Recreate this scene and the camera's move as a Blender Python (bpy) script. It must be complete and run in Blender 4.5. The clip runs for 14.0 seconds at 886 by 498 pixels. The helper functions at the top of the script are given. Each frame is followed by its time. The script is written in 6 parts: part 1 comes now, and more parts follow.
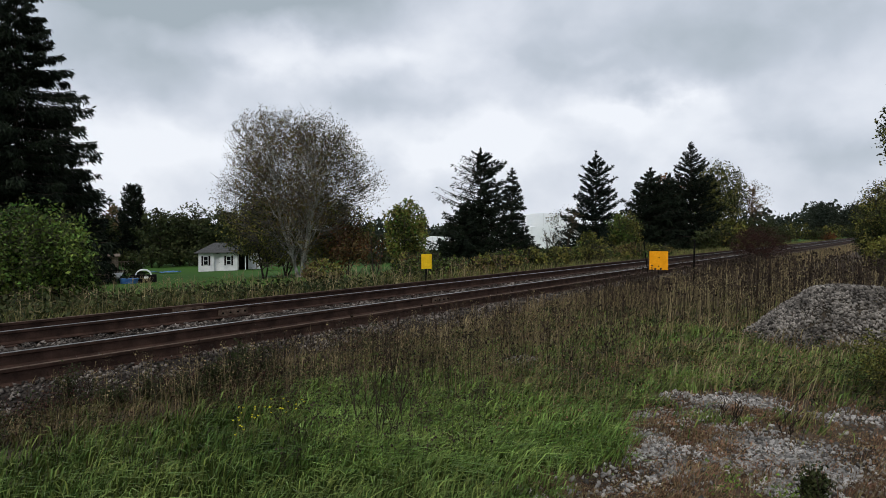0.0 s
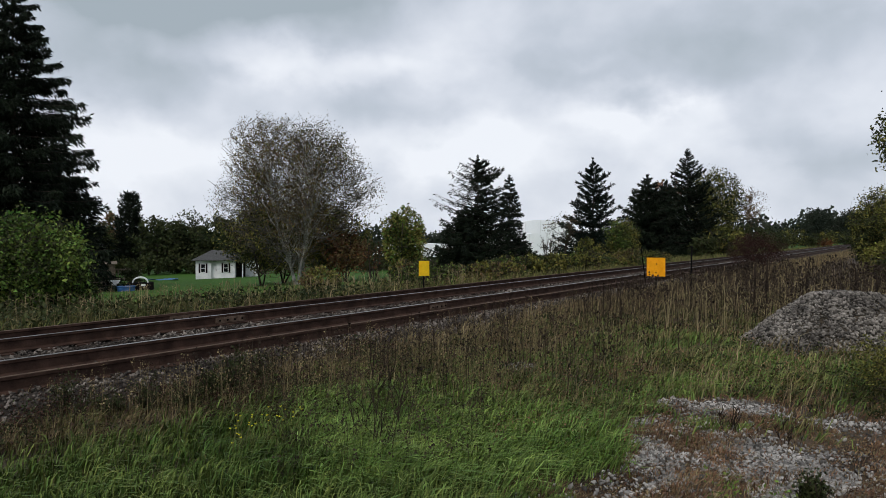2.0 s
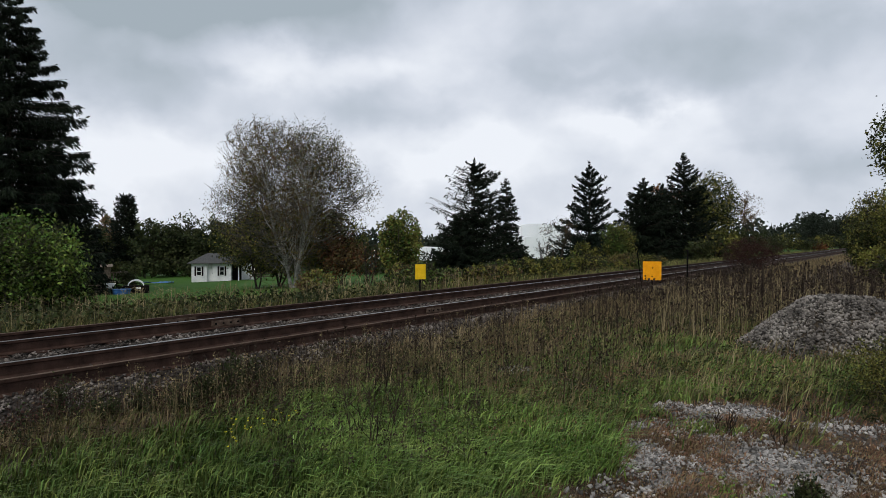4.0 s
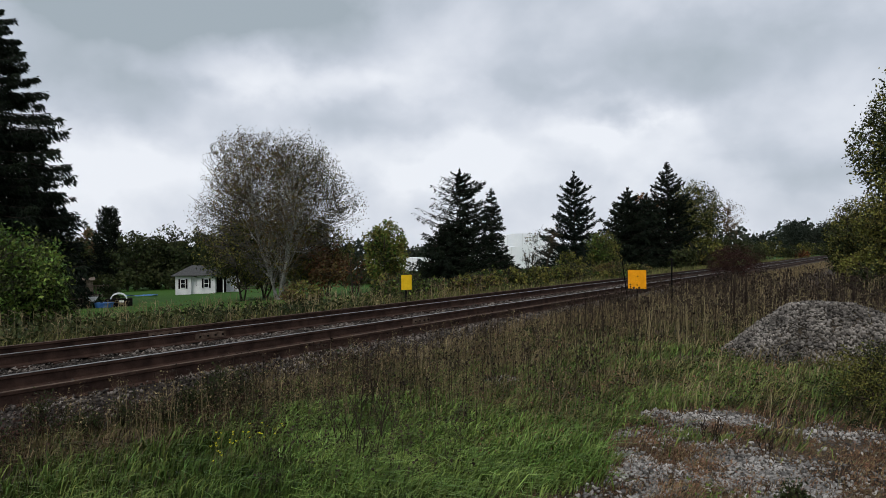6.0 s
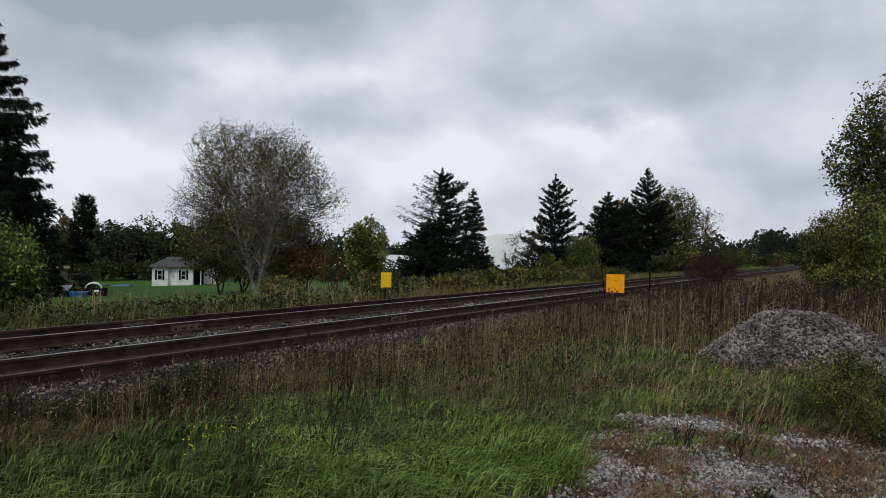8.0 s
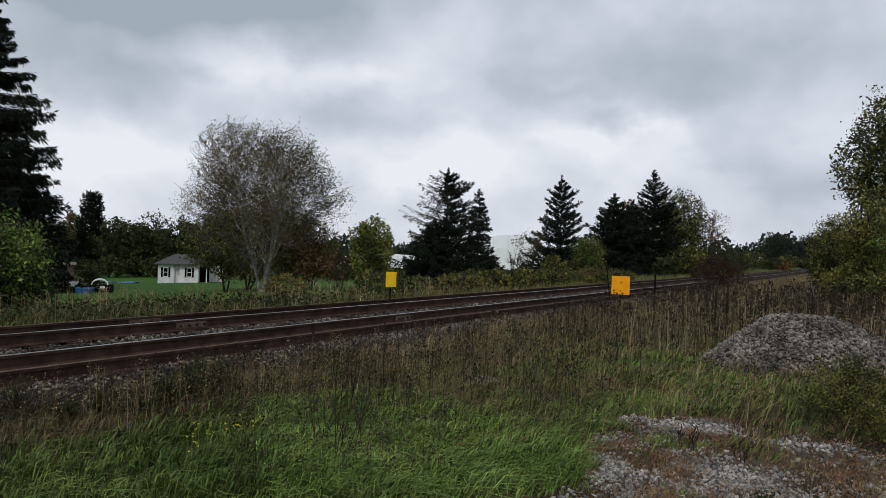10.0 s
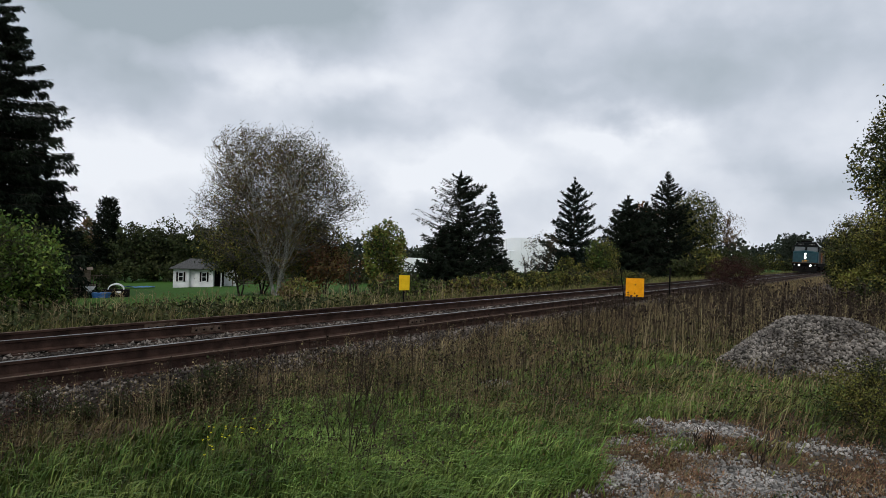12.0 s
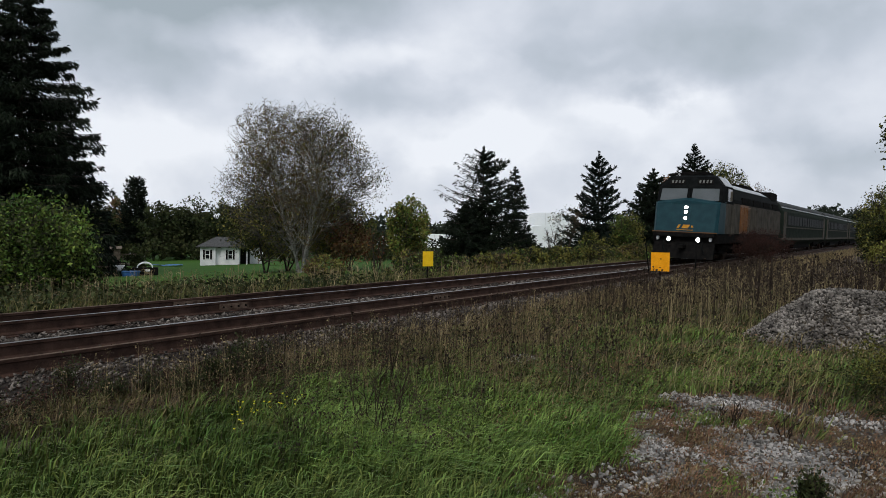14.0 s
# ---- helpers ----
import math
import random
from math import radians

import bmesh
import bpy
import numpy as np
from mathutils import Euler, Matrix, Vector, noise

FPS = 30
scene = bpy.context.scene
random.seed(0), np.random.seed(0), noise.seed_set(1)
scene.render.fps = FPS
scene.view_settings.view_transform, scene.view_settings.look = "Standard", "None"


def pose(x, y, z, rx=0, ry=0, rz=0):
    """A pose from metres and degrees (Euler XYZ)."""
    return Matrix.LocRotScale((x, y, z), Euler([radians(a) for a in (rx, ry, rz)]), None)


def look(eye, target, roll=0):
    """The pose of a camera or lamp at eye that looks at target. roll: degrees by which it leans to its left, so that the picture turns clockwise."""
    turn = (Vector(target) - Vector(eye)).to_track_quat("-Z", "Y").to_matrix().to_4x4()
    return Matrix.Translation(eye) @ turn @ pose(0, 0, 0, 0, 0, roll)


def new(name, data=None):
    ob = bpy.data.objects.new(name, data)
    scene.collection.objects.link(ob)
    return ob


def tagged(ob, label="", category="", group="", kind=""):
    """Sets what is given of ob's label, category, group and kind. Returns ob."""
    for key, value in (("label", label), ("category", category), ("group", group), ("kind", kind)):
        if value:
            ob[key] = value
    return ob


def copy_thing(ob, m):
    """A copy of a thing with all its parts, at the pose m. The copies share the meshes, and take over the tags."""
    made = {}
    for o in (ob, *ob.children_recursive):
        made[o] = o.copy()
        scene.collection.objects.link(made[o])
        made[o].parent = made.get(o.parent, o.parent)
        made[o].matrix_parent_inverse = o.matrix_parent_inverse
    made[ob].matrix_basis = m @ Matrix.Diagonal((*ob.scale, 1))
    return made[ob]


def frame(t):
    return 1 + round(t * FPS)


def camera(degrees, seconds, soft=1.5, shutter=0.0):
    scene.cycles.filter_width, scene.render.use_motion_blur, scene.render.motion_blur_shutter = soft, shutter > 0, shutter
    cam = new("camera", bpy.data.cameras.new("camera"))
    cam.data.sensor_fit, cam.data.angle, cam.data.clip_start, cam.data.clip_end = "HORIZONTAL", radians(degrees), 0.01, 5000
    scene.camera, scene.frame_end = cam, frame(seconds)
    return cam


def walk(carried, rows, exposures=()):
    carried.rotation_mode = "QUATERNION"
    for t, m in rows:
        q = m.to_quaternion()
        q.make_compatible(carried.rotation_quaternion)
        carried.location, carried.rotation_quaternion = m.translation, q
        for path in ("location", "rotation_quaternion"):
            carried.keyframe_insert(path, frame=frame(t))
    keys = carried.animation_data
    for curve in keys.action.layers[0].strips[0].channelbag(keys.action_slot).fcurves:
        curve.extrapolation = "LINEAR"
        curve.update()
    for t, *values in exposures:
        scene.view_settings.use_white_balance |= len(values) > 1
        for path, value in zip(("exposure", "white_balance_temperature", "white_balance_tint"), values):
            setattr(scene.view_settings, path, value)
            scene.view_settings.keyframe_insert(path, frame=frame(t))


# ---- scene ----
# The eye stands still at the origin of the plan; azimuths are clockwise from its first view.
EYE_Z = 1.70
cam = camera(65.66, 14.0, soft=0.6)
TURNS = [
    (0.0, 0.00, -0.93, 0.00), (0.5, -0.36, -0.47, -0.16), (1.0, -0.55, -0.48, -0.02), (1.5, -0.07, -0.06, -0.17),
    (2.0, -0.21, -0.35, 0.10), (2.5, -0.27, 0.02, -0.19), (5.0, -1.31, -0.12, 0.75), (5.5, -2.72, -0.08, 0.46),
    (6.0, -1.69, 0.79, 0.45), (6.5, -2.57, 1.34, 0.07), (7.0, -3.91, 1.38, 1.13), (7.5, -3.35, 1.25, 0.86),
    (8.0, -3.31, 0.71, -1.26), (10.5, -2.75, 0.70, -1.95), (11.0, -2.16, 0.77, -1.65), (11.5, -1.93, 0.64, -1.39),
    (12.0, -1.78, 0.93, -1.50), (12.5, -1.33, 0.12, -0.84), (13.0, -0.59, -0.08, -1.11), (13.5, -0.30, -1.02, -1.09),
    (14.0, 0.16, -1.12, -0.94)]
LEVEL = -0.55
walk(cam, [(t, pose(0, 0, EYE_Z, 90 + p + LEVEL, r, w)) for t, w, p, r in TURNS], [(0.0, 0.04), (2.5, 0.02), (5.0, 0.0), (7.0, -0.05), (8.0, -0.08), (10.5, -0.05), (12.0, 0.0), (14.0, 0.0)])

# ---------------------------------------------------------------- light
world = bpy.data.worlds.new("overcast_sky")
scene.world = world
world.use_nodes = True
wn, wl = world.node_tree.nodes, world.node_tree.links
wn.clear()


def wmath(op, a, b=None, clamp=False):
    n = wn.new("ShaderNodeMath")
    n.operation, n.use_clamp = op, clamp
    for i, v in enumerate((a, b)):
        if v is None:
            continue
        if isinstance(v, (int, float)):
            n.inputs[i].default_value = v
        else:
            wl.new(v, n.inputs[i])
    return n.outputs[0]


coord = wn.new("ShaderNodeTexCoord").outputs["Generated"]
split = wn.new("ShaderNodeSeparateXYZ")
wl.new(coord, split.inputs[0])
# clouds look flattened towards the horizon: stretch the direction upwards
flat = wn.new("ShaderNodeMapping")
flat.inputs["Scale"].default_value = (1.0, 1.0, 1.35)
wl.new(coord, flat.inputs[0])


def cloud_noise(scale, detail, offset, distort=0.0):
    m = wn.new("ShaderNodeMapping")
    m.inputs["Location"].default_value = offset
    wl.new(flat.outputs[0], m.inputs[0])
    n = wn.new("ShaderNodeTexNoise")
    n.inputs["Scale"].default_value, n.inputs["Detail"].default_value = scale, detail
    n.inputs["Roughness"].default_value, n.inputs["Distortion"].default_value = 0.5, distort
    wl.new(m.outputs[0], n.inputs["Vector"])
    return n.outputs["Fac"]


thick = wmath("ADD", wmath("MULTIPLY", cloud_noise(4.2, 4.0, (2.3, 0.9, 0.4), 0.1), 0.34), wmath("MULTIPLY", cloud_noise(11.0, 4.0, (5.1, 1.7, 0.8), 0.2), 0.20))
thick = wmath("ADD", thick, 0.20)
# the larger banks and breaks of the cloud layer: azimuth, elevation, widths, thickness
drift = wmath("SUBTRACT", cloud_noise(9.0, 5.0, (1.1, 7.7, 0.0)), 0.5)
sky_az = wmath("ADD", wmath("MULTIPLY", wmath("ARCTAN2", split.outputs[0], split.outputs[1]), 57.3), wmath("MULTIPLY", drift, 16.0))
sky_el = wmath("ADD", wmath("MULTIPLY", wmath("ARCSINE", split.outputs[2]), 57.3), wmath("MULTIPLY", drift, 7.0))
for az, el, wide, tall, amount in ((-20, 19.0, 17, 3.4, 0.33), (-4, 11.0, 7, 1.8, 0.09), (8, 14.0, 8, 1.9, 0.12), (24, 14.5, 11, 3.2, 0.15), (30, 6.5, 7, 2.2, 0.12), (-27, 12.5, 9, 3.0, 0.18),
                                   (-10, 14.0, 11, 2.0, -0.15), (15, 9.6, 5, 1.7, -0.22), (2, 7.6, 9, 2.2, -0.17), (-22, 6.8, 9, 2.2, -0.12), (2, 17.5, 5, 3.0, -0.09), (13, 14.2, 4, 1.2, -0.10), (18, 6.4, 8, 1.5, -0.08)):
    da = wmath("POWER", wmath("ABSOLUTE", wmath("DIVIDE", wmath("SUBTRACT", sky_az, az), wide)), 2.0)
    de = wmath("POWER", wmath("ABSOLUTE", wmath("DIVIDE", wmath("SUBTRACT", sky_el, el), tall)), 2.0)
    lobe = wmath("POWER", 2.718, wmath("MULTIPLY", wmath("ADD", da, de), -1.0))
    thick = wmath("ADD", thick, wmath("MULTIPLY", lobe, amount * 1.0))
ramp = wn.new("ShaderNodeValToRGB")
ramp.color_ramp.interpolation = "LINEAR"
for e, (p, c) in zip([ramp.color_ramp.elements[0], ramp.color_ramp.elements.new(0.47), ramp.color_ramp.elements.new(0.56), ramp.color_ramp.elements[-1]],
                     [(0.35, (0.90, 0.935, 1.0)), (0.47, (0.71, 0.755, 0.84)), (0.57, (0.56, 0.615, 0.70)), (0.74, (0.39, 0.455, 0.51))]):
    e.position, e.color = p, (*c, 1)
wl.new(wmath("ADD", thick, wmath("MULTIPLY", wmath("SUBTRACT", split.outputs[2], 0.18), 0.22)), ramp.inputs[0])
sky = wn.new("ShaderNodeTexSky")
sky.sky_type, sky.sun_disc = "NISHITA", False
sky.sun_elevation, sky.sun_rotation = radians(38), radians(200)
sky.air_density, sky.dust_density = 1.0, 3.0
bg_sky, bg_cloud = wn.new("ShaderNodeBackground"), wn.new("ShaderNodeBackground")
wl.new(sky.outputs[0], bg_sky.inputs[0])
bg_sky.inputs[1].default_value = 0.05
wl.new(ramp.outputs[0], bg_cloud.inputs[0])
bg_cloud.inputs[1].default_value = 1.0
cover = wn.new("ShaderNodeMixShader")
cover.inputs[0].default_value = 0.93
wl.new(bg_sky.outputs[0], cover.inputs[1])
wl.new(bg_cloud.outputs[0], cover.inputs[2])
wl.new(cover.outputs[0], wn.new("ShaderNodeOutputWorld").inputs[0])

sun = new("sun", bpy.data.lights.new("sun", "SUN"))
sun.data.energy, sun.data.angle, sun.data.color = 1.5, radians(25), (1.0, 0.97, 0.93)
sun.matrix_world = look((0, 0, 60), (0.34 * 30, 0.94 * 30, 60 - 0.78 * 38))

# ---------------------------------------------------------------- materials


def mat(name, dark, light, scale=6.0, rough=0.9, island=0.0, metal=0.0, bump=0.0, hue=0.0, spec=0.1, fine=40.0, obrand=0.0):
    m = bpy.data.materials.new(name)
    m.use_nodes = True
    n, l = m.node_tree.nodes, m.node_tree.links
    b = n["Principled BSDF"]
    tc = n.new("ShaderNodeTexCoord").outputs["Object"]
    big, small = n.new("ShaderNodeTexNoise"), n.new("ShaderNodeTexNoise")
    big.inputs["Scale"].default_value, big.inputs["Detail"].default_value = scale, 5
    small.inputs["Scale"].default_value, small.inputs["Detail"].default_value = fine, 3
    l.new(tc, big.inputs["Vector"])
    l.new(tc, small.inputs["Vector"])
    r = n.new("ShaderNodeMapRange")
    r.inputs["From Min"].default_value, r.inputs["From Max"].default_value = 0.35, 0.65
    l.new(big.outputs["Fac"], r.inputs["Value"])
    mix = n.new("ShaderNodeMix")
    mix.data_type = "RGBA"
    mix.inputs["A"].default_value, mix.inputs["B"].default_value = (*dark, 1), (*light, 1)
    l.new(r.outputs[0], mix.inputs["Factor"])
    hsv = n.new("ShaderNodeHueSaturation")
    l.new(mix.outputs["Result"], hsv.inputs["Color"])
    val = n.new("ShaderNodeMapRange")
    val.inputs["To Min"].default_value, val.inputs["To Max"].default_value = 0.75, 1.25
    l.new(small.outputs["Fac"], val.inputs["Value"])
    out = val.outputs[0]
    if island or obrand:
        rnd = n.new("ShaderNodeNewGeometry").outputs["Random Per Island"] if island else n.new("ShaderNodeObjectInfo").outputs["Random"]
        k = island or obrand
        v = n.new("ShaderNodeMapRange")
        v.inputs["To Min"].default_value, v.inputs["To Max"].default_value = 1 - k, 1 + k
        l.new(rnd, v.inputs["Value"])
        p = n.new("ShaderNodeMath")
        p.operation = "MULTIPLY"
        l.new(out, p.inputs[0])
        l.new(v.outputs[0], p.inputs[1])
        out = p.outputs[0]
        if hue:
            w = n.new("ShaderNodeTexWhiteNoise")
            w.noise_dimensions = "1D"
            l.new(rnd, w.inputs["W"])
            h = n.new("ShaderNodeMapRange")
            h.inputs["To Min"].default_value, h.inputs["To Max"].default_value = 0.5 - hue, 0.5 + hue
            l.new(w.outputs["Value"], h.inputs["Value"])
            l.new(h.outputs[0], hsv.inputs["Hue"])
    l.new(out, hsv.inputs["Value"])
    l.new(hsv.outputs[0], b.inputs["Base Color"])
    b.inputs["Roughness"].default_value, b.inputs["Metallic"].default_value = rough, metal
    b.inputs["Specular IOR Level"].default_value = spec
    if bump:
        bp = n.new("ShaderNodeBump")
        bp.inputs["Strength"].default_value, bp.inputs["Distance"].default_value = bump, 0.02
        l.new(small.outputs["Fac"], bp.inputs["Height"])
        l.new(bp.outputs[0], b.inputs["Normal"])
    return m


def glow(name, colour, strength):
    m = bpy.data.materials.new(name)
    m.use_nodes = True
    b = m.node_tree.nodes["Principled BSDF"]
    b.inputs["Base Color"].default_value = (0.9, 0.9, 0.85, 1)
    b.inputs["Emission Color"].default_value, b.inputs["Emission Strength"].default_value = (*colour, 1), strength
    return m


M = dict(
    soil=mat("soil", (0.035, 0.03, 0.022), (0.09, 0.07, 0.05), 3, bump=0.6),
    ballast=mat("ballast", (0.018, 0.014, 0.012), (0.05, 0.04, 0.033), 5, bump=0.8),
    stone=mat("crushed_stone", (0.074, 0.066, 0.058), (0.220, 0.198, 0.174), 2, island=0.8, bump=0.3),
    pale_stone=mat("pale_crushed_stone", (0.13, 0.122, 0.112), (0.32, 0.302, 0.28), 2, island=0.75, bump=0.3),
    track_stone=mat("rusty_track_stone", (0.036, 0.030, 0.026), (0.185, 0.160, 0.140), 2, island=0.8, bump=0.3),
    rail=mat("rusty_rail_steel", (0.028, 0.016, 0.012), (0.065, 0.037, 0.027), 5, rough=0.75, bump=0.3),
    railhead=mat("worn_rail_top", (0.20, 0.19, 0.18), (0.32, 0.30, 0.29), 8, rough=0.4, metal=0.7),
    tie=mat("creosoted_timber", (0.02, 0.015, 0.012), (0.055, 0.042, 0.034), 5, obrand=0.3, bump=0.5),
    rust=mat("dusty_rust", (0.06, 0.038, 0.026), (0.14, 0.10, 0.075), 12, bump=0.4),
    grass=mat("lush_grass", (0.062, 0.103, 0.022), (0.165, 0.22, 0.058), 0.9, rough=0.6, island=0.6, hue=0.03),
    # darkened grass green: the shade low between the blades, put into colour
    shade_grass=mat("shade_grass", (0.020, 0.036, 0.008), (0.055, 0.085, 0.020), 1.2, rough=0.7, island=0.6, hue=0.02),
    lime_grass=mat("fresh_grass", (0.095, 0.165, 0.032), (0.205, 0.295, 0.072), 1.2, rough=0.6, island=0.6, hue=0.02),
    olive=mat("mixed_grass", (0.063, 0.070, 0.023), (0.178, 0.170, 0.060), 0.8, rough=0.7, island=0.65, hue=0.04),
    straw=mat("dry_grass", (0.12, 0.095, 0.05), (0.31, 0.25, 0.138), 0.9, rough=0.8, island=0.6, hue=0.02),
    redgrass=mat("reddish_dead_grass", (0.085, 0.048, 0.028), (0.235, 0.137, 0.080), 1.5, rough=0.85, island=0.6, hue=0.02),
    brown=mat("brown_dead_grass", (0.085, 0.064, 0.033), (0.235, 0.182, 0.098), 1.1, rough=0.8, island=0.6, hue=0.02),
    stalk=mat("dead_stalk", (0.018, 0.013, 0.010), (0.055, 0.04, 0.028), 2, island=0.4),
    bark=mat("dark_bark", (0.02, 0.016, 0.013), (0.06, 0.05, 0.04), 8, bump=0.6),
    greybark=mat("grey_twig_bark", (0.045, 0.040, 0.035), (0.135, 0.122, 0.108), 3),
    palebark=mat("pale_grey_bark", (0.17, 0.163, 0.15), (0.42, 0.41, 0.385), 3, bump=0.5),
    needle=mat("spruce_needles", (0.006, 0.010, 0.006), (0.014, 0.021, 0.011), 0.6, rough=0.7, island=0.5, hue=0.02),
    needle_blue=mat("blue_green_needles", (0.006, 0.011, 0.008), (0.014, 0.023, 0.016), 0.6, rough=0.7, island=0.5, hue=0.02),
    leaf_far=mat("dull_green_leaves", (0.022, 0.03, 0.011), (0.05, 0.058, 0.02), 0.25, rough=0.7, island=0.5, hue=0.03),
    leaf_green=mat("fresh_green_leaves", (0.055, 0.10, 0.018), (0.14, 0.20, 0.04), 0.5, rough=0.6, island=0.5, hue=0.03),
    leaf_yellow=mat("yellowing_leaves", (0.095, 0.098, 0.021), (0.205, 0.188, 0.045), 0.5, rough=0.65, island=0.5, hue=0.03),
    leaf_brown=mat("brown_autumn_leaves", (0.075, 0.052, 0.025), (0.175, 0.118, 0.053), 0.4, rough=0.7, island=0.5, hue=0.04),
    leaf_rust=mat("rust_red_leaves", (0.07, 0.03, 0.012), (0.13, 0.06, 0.02), 0.6, rough=0.7, island=0.5, hue=0.03),
    deadbush=mat("dark_red_seed_heads", (0.026, 0.013, 0.011), (0.058, 0.028, 0.022), 1.5, island=0.5),
    haze_leaf=mat("distant_leaves", (0.022, 0.030, 0.022), (0.045, 0.055, 0.038), 0.1, rough=0.8, island=0.35, hue=0.02),
    yellow_sign=mat("yellow_sign_paint", (0.76, 0.47, 0.012), (0.86, 0.56, 0.02), 4, rough=0.5),
    orange_sign=mat("orange_sign_paint", (0.75, 0.29, 0.005), (0.85, 0.36, 0.01), 5, rough=0.5),
    dark=mat("dark_steel", (0.005, 0.005, 0.005), (0.012, 0.011, 0.010), 6, rough=0.9, spec=0.03),
    white=mat("white_siding", (0.66, 0.67, 0.68), (0.80, 0.80, 0.80), 2, rough=0.7),
    shingle=mat("grey_shingles", (0.05, 0.05, 0.05), (0.10, 0.10, 0.098), 8, rough=0.9, bump=0.6),
    teal=mat("teal_train_paint", (0.004, 0.030, 0.040), (0.008, 0.042, 0.052), 3, rough=0.5, spec=0.2),
    cabblack=mat("black_train_paint", (0.004, 0.005, 0.005), (0.009, 0.010, 0.010), 4, rough=0.85, spec=0.04),
    traingrey=mat("grey_train_paint", (0.052, 0.048, 0.040), (0.092, 0.084, 0.070), 2, rough=0.85, spec=0.04),
    traingold=mat("gold_train_paint", (0.13, 0.060, 0.024), (0.18, 0.085, 0.034), 3, rough=0.45),
    coachgreen=mat("dark_green_coach_paint", (0.012, 0.018, 0.013), (0.020, 0.027, 0.020), 2, rough=0.85, spec=0.04),
    # pale metal of the marker lights, also the painted highlights on train roofs
    palemetal=mat("pale_metal_and_highlight", (0.38, 0.40, 0.41), (0.52, 0.54, 0.55), 3, rough=0.4, metal=0.3),
    coachroof=mat("dull_grey_roof", (0.024, 0.027, 0.026), (0.05, 0.053, 0.052), 2, rough=0.8),
    glass=mat("dark_window_glass", (0.005, 0.006, 0.007), (0.010, 0.011, 0.012), 2, rough=0.5, spec=0.03),
    # base colour raised to stand in for sky mirrored in the cab glass
    shield=mat("sky_toned_windshield_glass", (0.06, 0.07, 0.072), (0.085, 0.097, 0.10), 1, rough=0.1, spec=0.6),
    numeral=mat("dull_white_numerals", (0.10, 0.10, 0.095), (0.16, 0.16, 0.15), 8),
    emblem=mat("orange_gold_paint", (0.42, 0.19, 0.02), (0.52, 0.25, 0.03), 6, rough=0.5),
    blue=mat("blue_tarpaulin", (0.03, 0.10, 0.28), (0.06, 0.17, 0.40), 3, rough=0.5),
    wood=mat("weathered_wood", (0.10, 0.075, 0.055), (0.20, 0.16, 0.125), 6, bump=0.4),
    flower=mat("yellow_petals", (0.60, 0.55, 0.02), (0.75, 0.70, 0.05), 5, island=0.2),
    barn=mat("white_sheet_metal", (0.84, 0.86, 0.88), (0.90, 0.91, 0.92), 0.3, rough=0.5),
    lamp=glow("headlamp", (1.0, 0.96, 0.88), 14.0),
)


def ground_material():
    """Soil, with lawn where the sheet's 'lawn' value is high."""
    m = mat("ground_cover", (0.028, 0.021, 0.015), (0.095, 0.070, 0.050), 1.3, bump=0.7)
    n, l = m.node_tree.nodes, m.node_tree.links
    b = n["Principled BSDF"]
    old = b.inputs["Base Color"].links[0].from_socket
    a = n.new("ShaderNodeAttribute")
    a.attribute_name = "lawn"
    t = n.new("ShaderNodeTexNoise")
    t.inputs["Scale"].default_value, t.inputs["Detail"].default_value = 0.35, 6
    l.new(n.new("ShaderNodeTexCoord").outputs["Object"], t.inputs["Vector"])
    g = n.new("ShaderNodeMix")
    g.data_type = "RGBA"
    g.inputs["A"].default_value, g.inputs["B"].default_value = (0.030, 0.082, 0.010, 1), (0.052, 0.112, 0.018, 1)
    l.new(t.outputs["Fac"], g.inputs["Factor"])
    x = n.new("ShaderNodeMix")
    x.data_type = "RGBA"
    l.new(a.outputs["Fac"], x.inputs["Factor"])
    l.new(old, x.inputs["A"])
    l.new(g.outputs["Result"], x.inputs["B"])
    l.new(x.outputs["Result"], b.inputs["Base Color"])
    return m


# ---------------------------------------------------------------- building helpers
rng = np.random.default_rng(7)


def part(name, bm, material, parent=None, label=""):
    me = bpy.data.meshes.new(name)
    bm.to_mesh(me)
    bm.free()
    me.materials.append(material)
    ob = new(name, me)
    ob.parent = parent
    return tagged(ob, label)


def np_mesh(name, v, f, material, parent=None, label="", smooth=False):
    """A mesh from arrays: v (n, 3) and f (m, 3 or 4)."""
    me = bpy.data.meshes.new(name)
    k = f.shape[1]
    me.vertices.add(len(v))
    me.vertices.foreach_set("co", np.ascontiguousarray(v, dtype=np.float32).ravel())
    me.loops.add(f.size)
    me.loops.foreach_set("vertex_index", np.ascontiguousarray(f, dtype=np.int32).ravel())
    me.polygons.add(len(f))
    me.polygons.foreach_set("loop_start", np.arange(0, f.size, k, dtype=np.int32))
    me.polygons.foreach_set("loop_total", np.full(len(f), k, dtype=np.int32))
    me.update(calc_edges=True)
    if smooth:
        me.polygons.foreach_set("use_smooth", np.ones(len(f), dtype=bool))
    me.materials.append(material)
    ob = new(name, me)
    ob.parent = parent
    return tagged(ob, label)


def box(bm, x0, x1, y0, y1, z0, z1, bevel=0.0):
    r = bmesh.ops.create_cube(bm, size=1.0)
    vs = r["verts"]
    for v in vs:
        v.co = ((x0 + x1) / 2 + v.co.x * (x1 - x0), (y0 + y1) / 2 + v.co.y * (y1 - y0), (z0 + z1) / 2 + v.co.z * (z1 - z0))
    if bevel:
        es = list({e for v in vs for e in v.link_edges})
        bmesh.ops.bevel(bm, geom=es, offset=bevel, segments=2, affect="EDGES")
    return bm


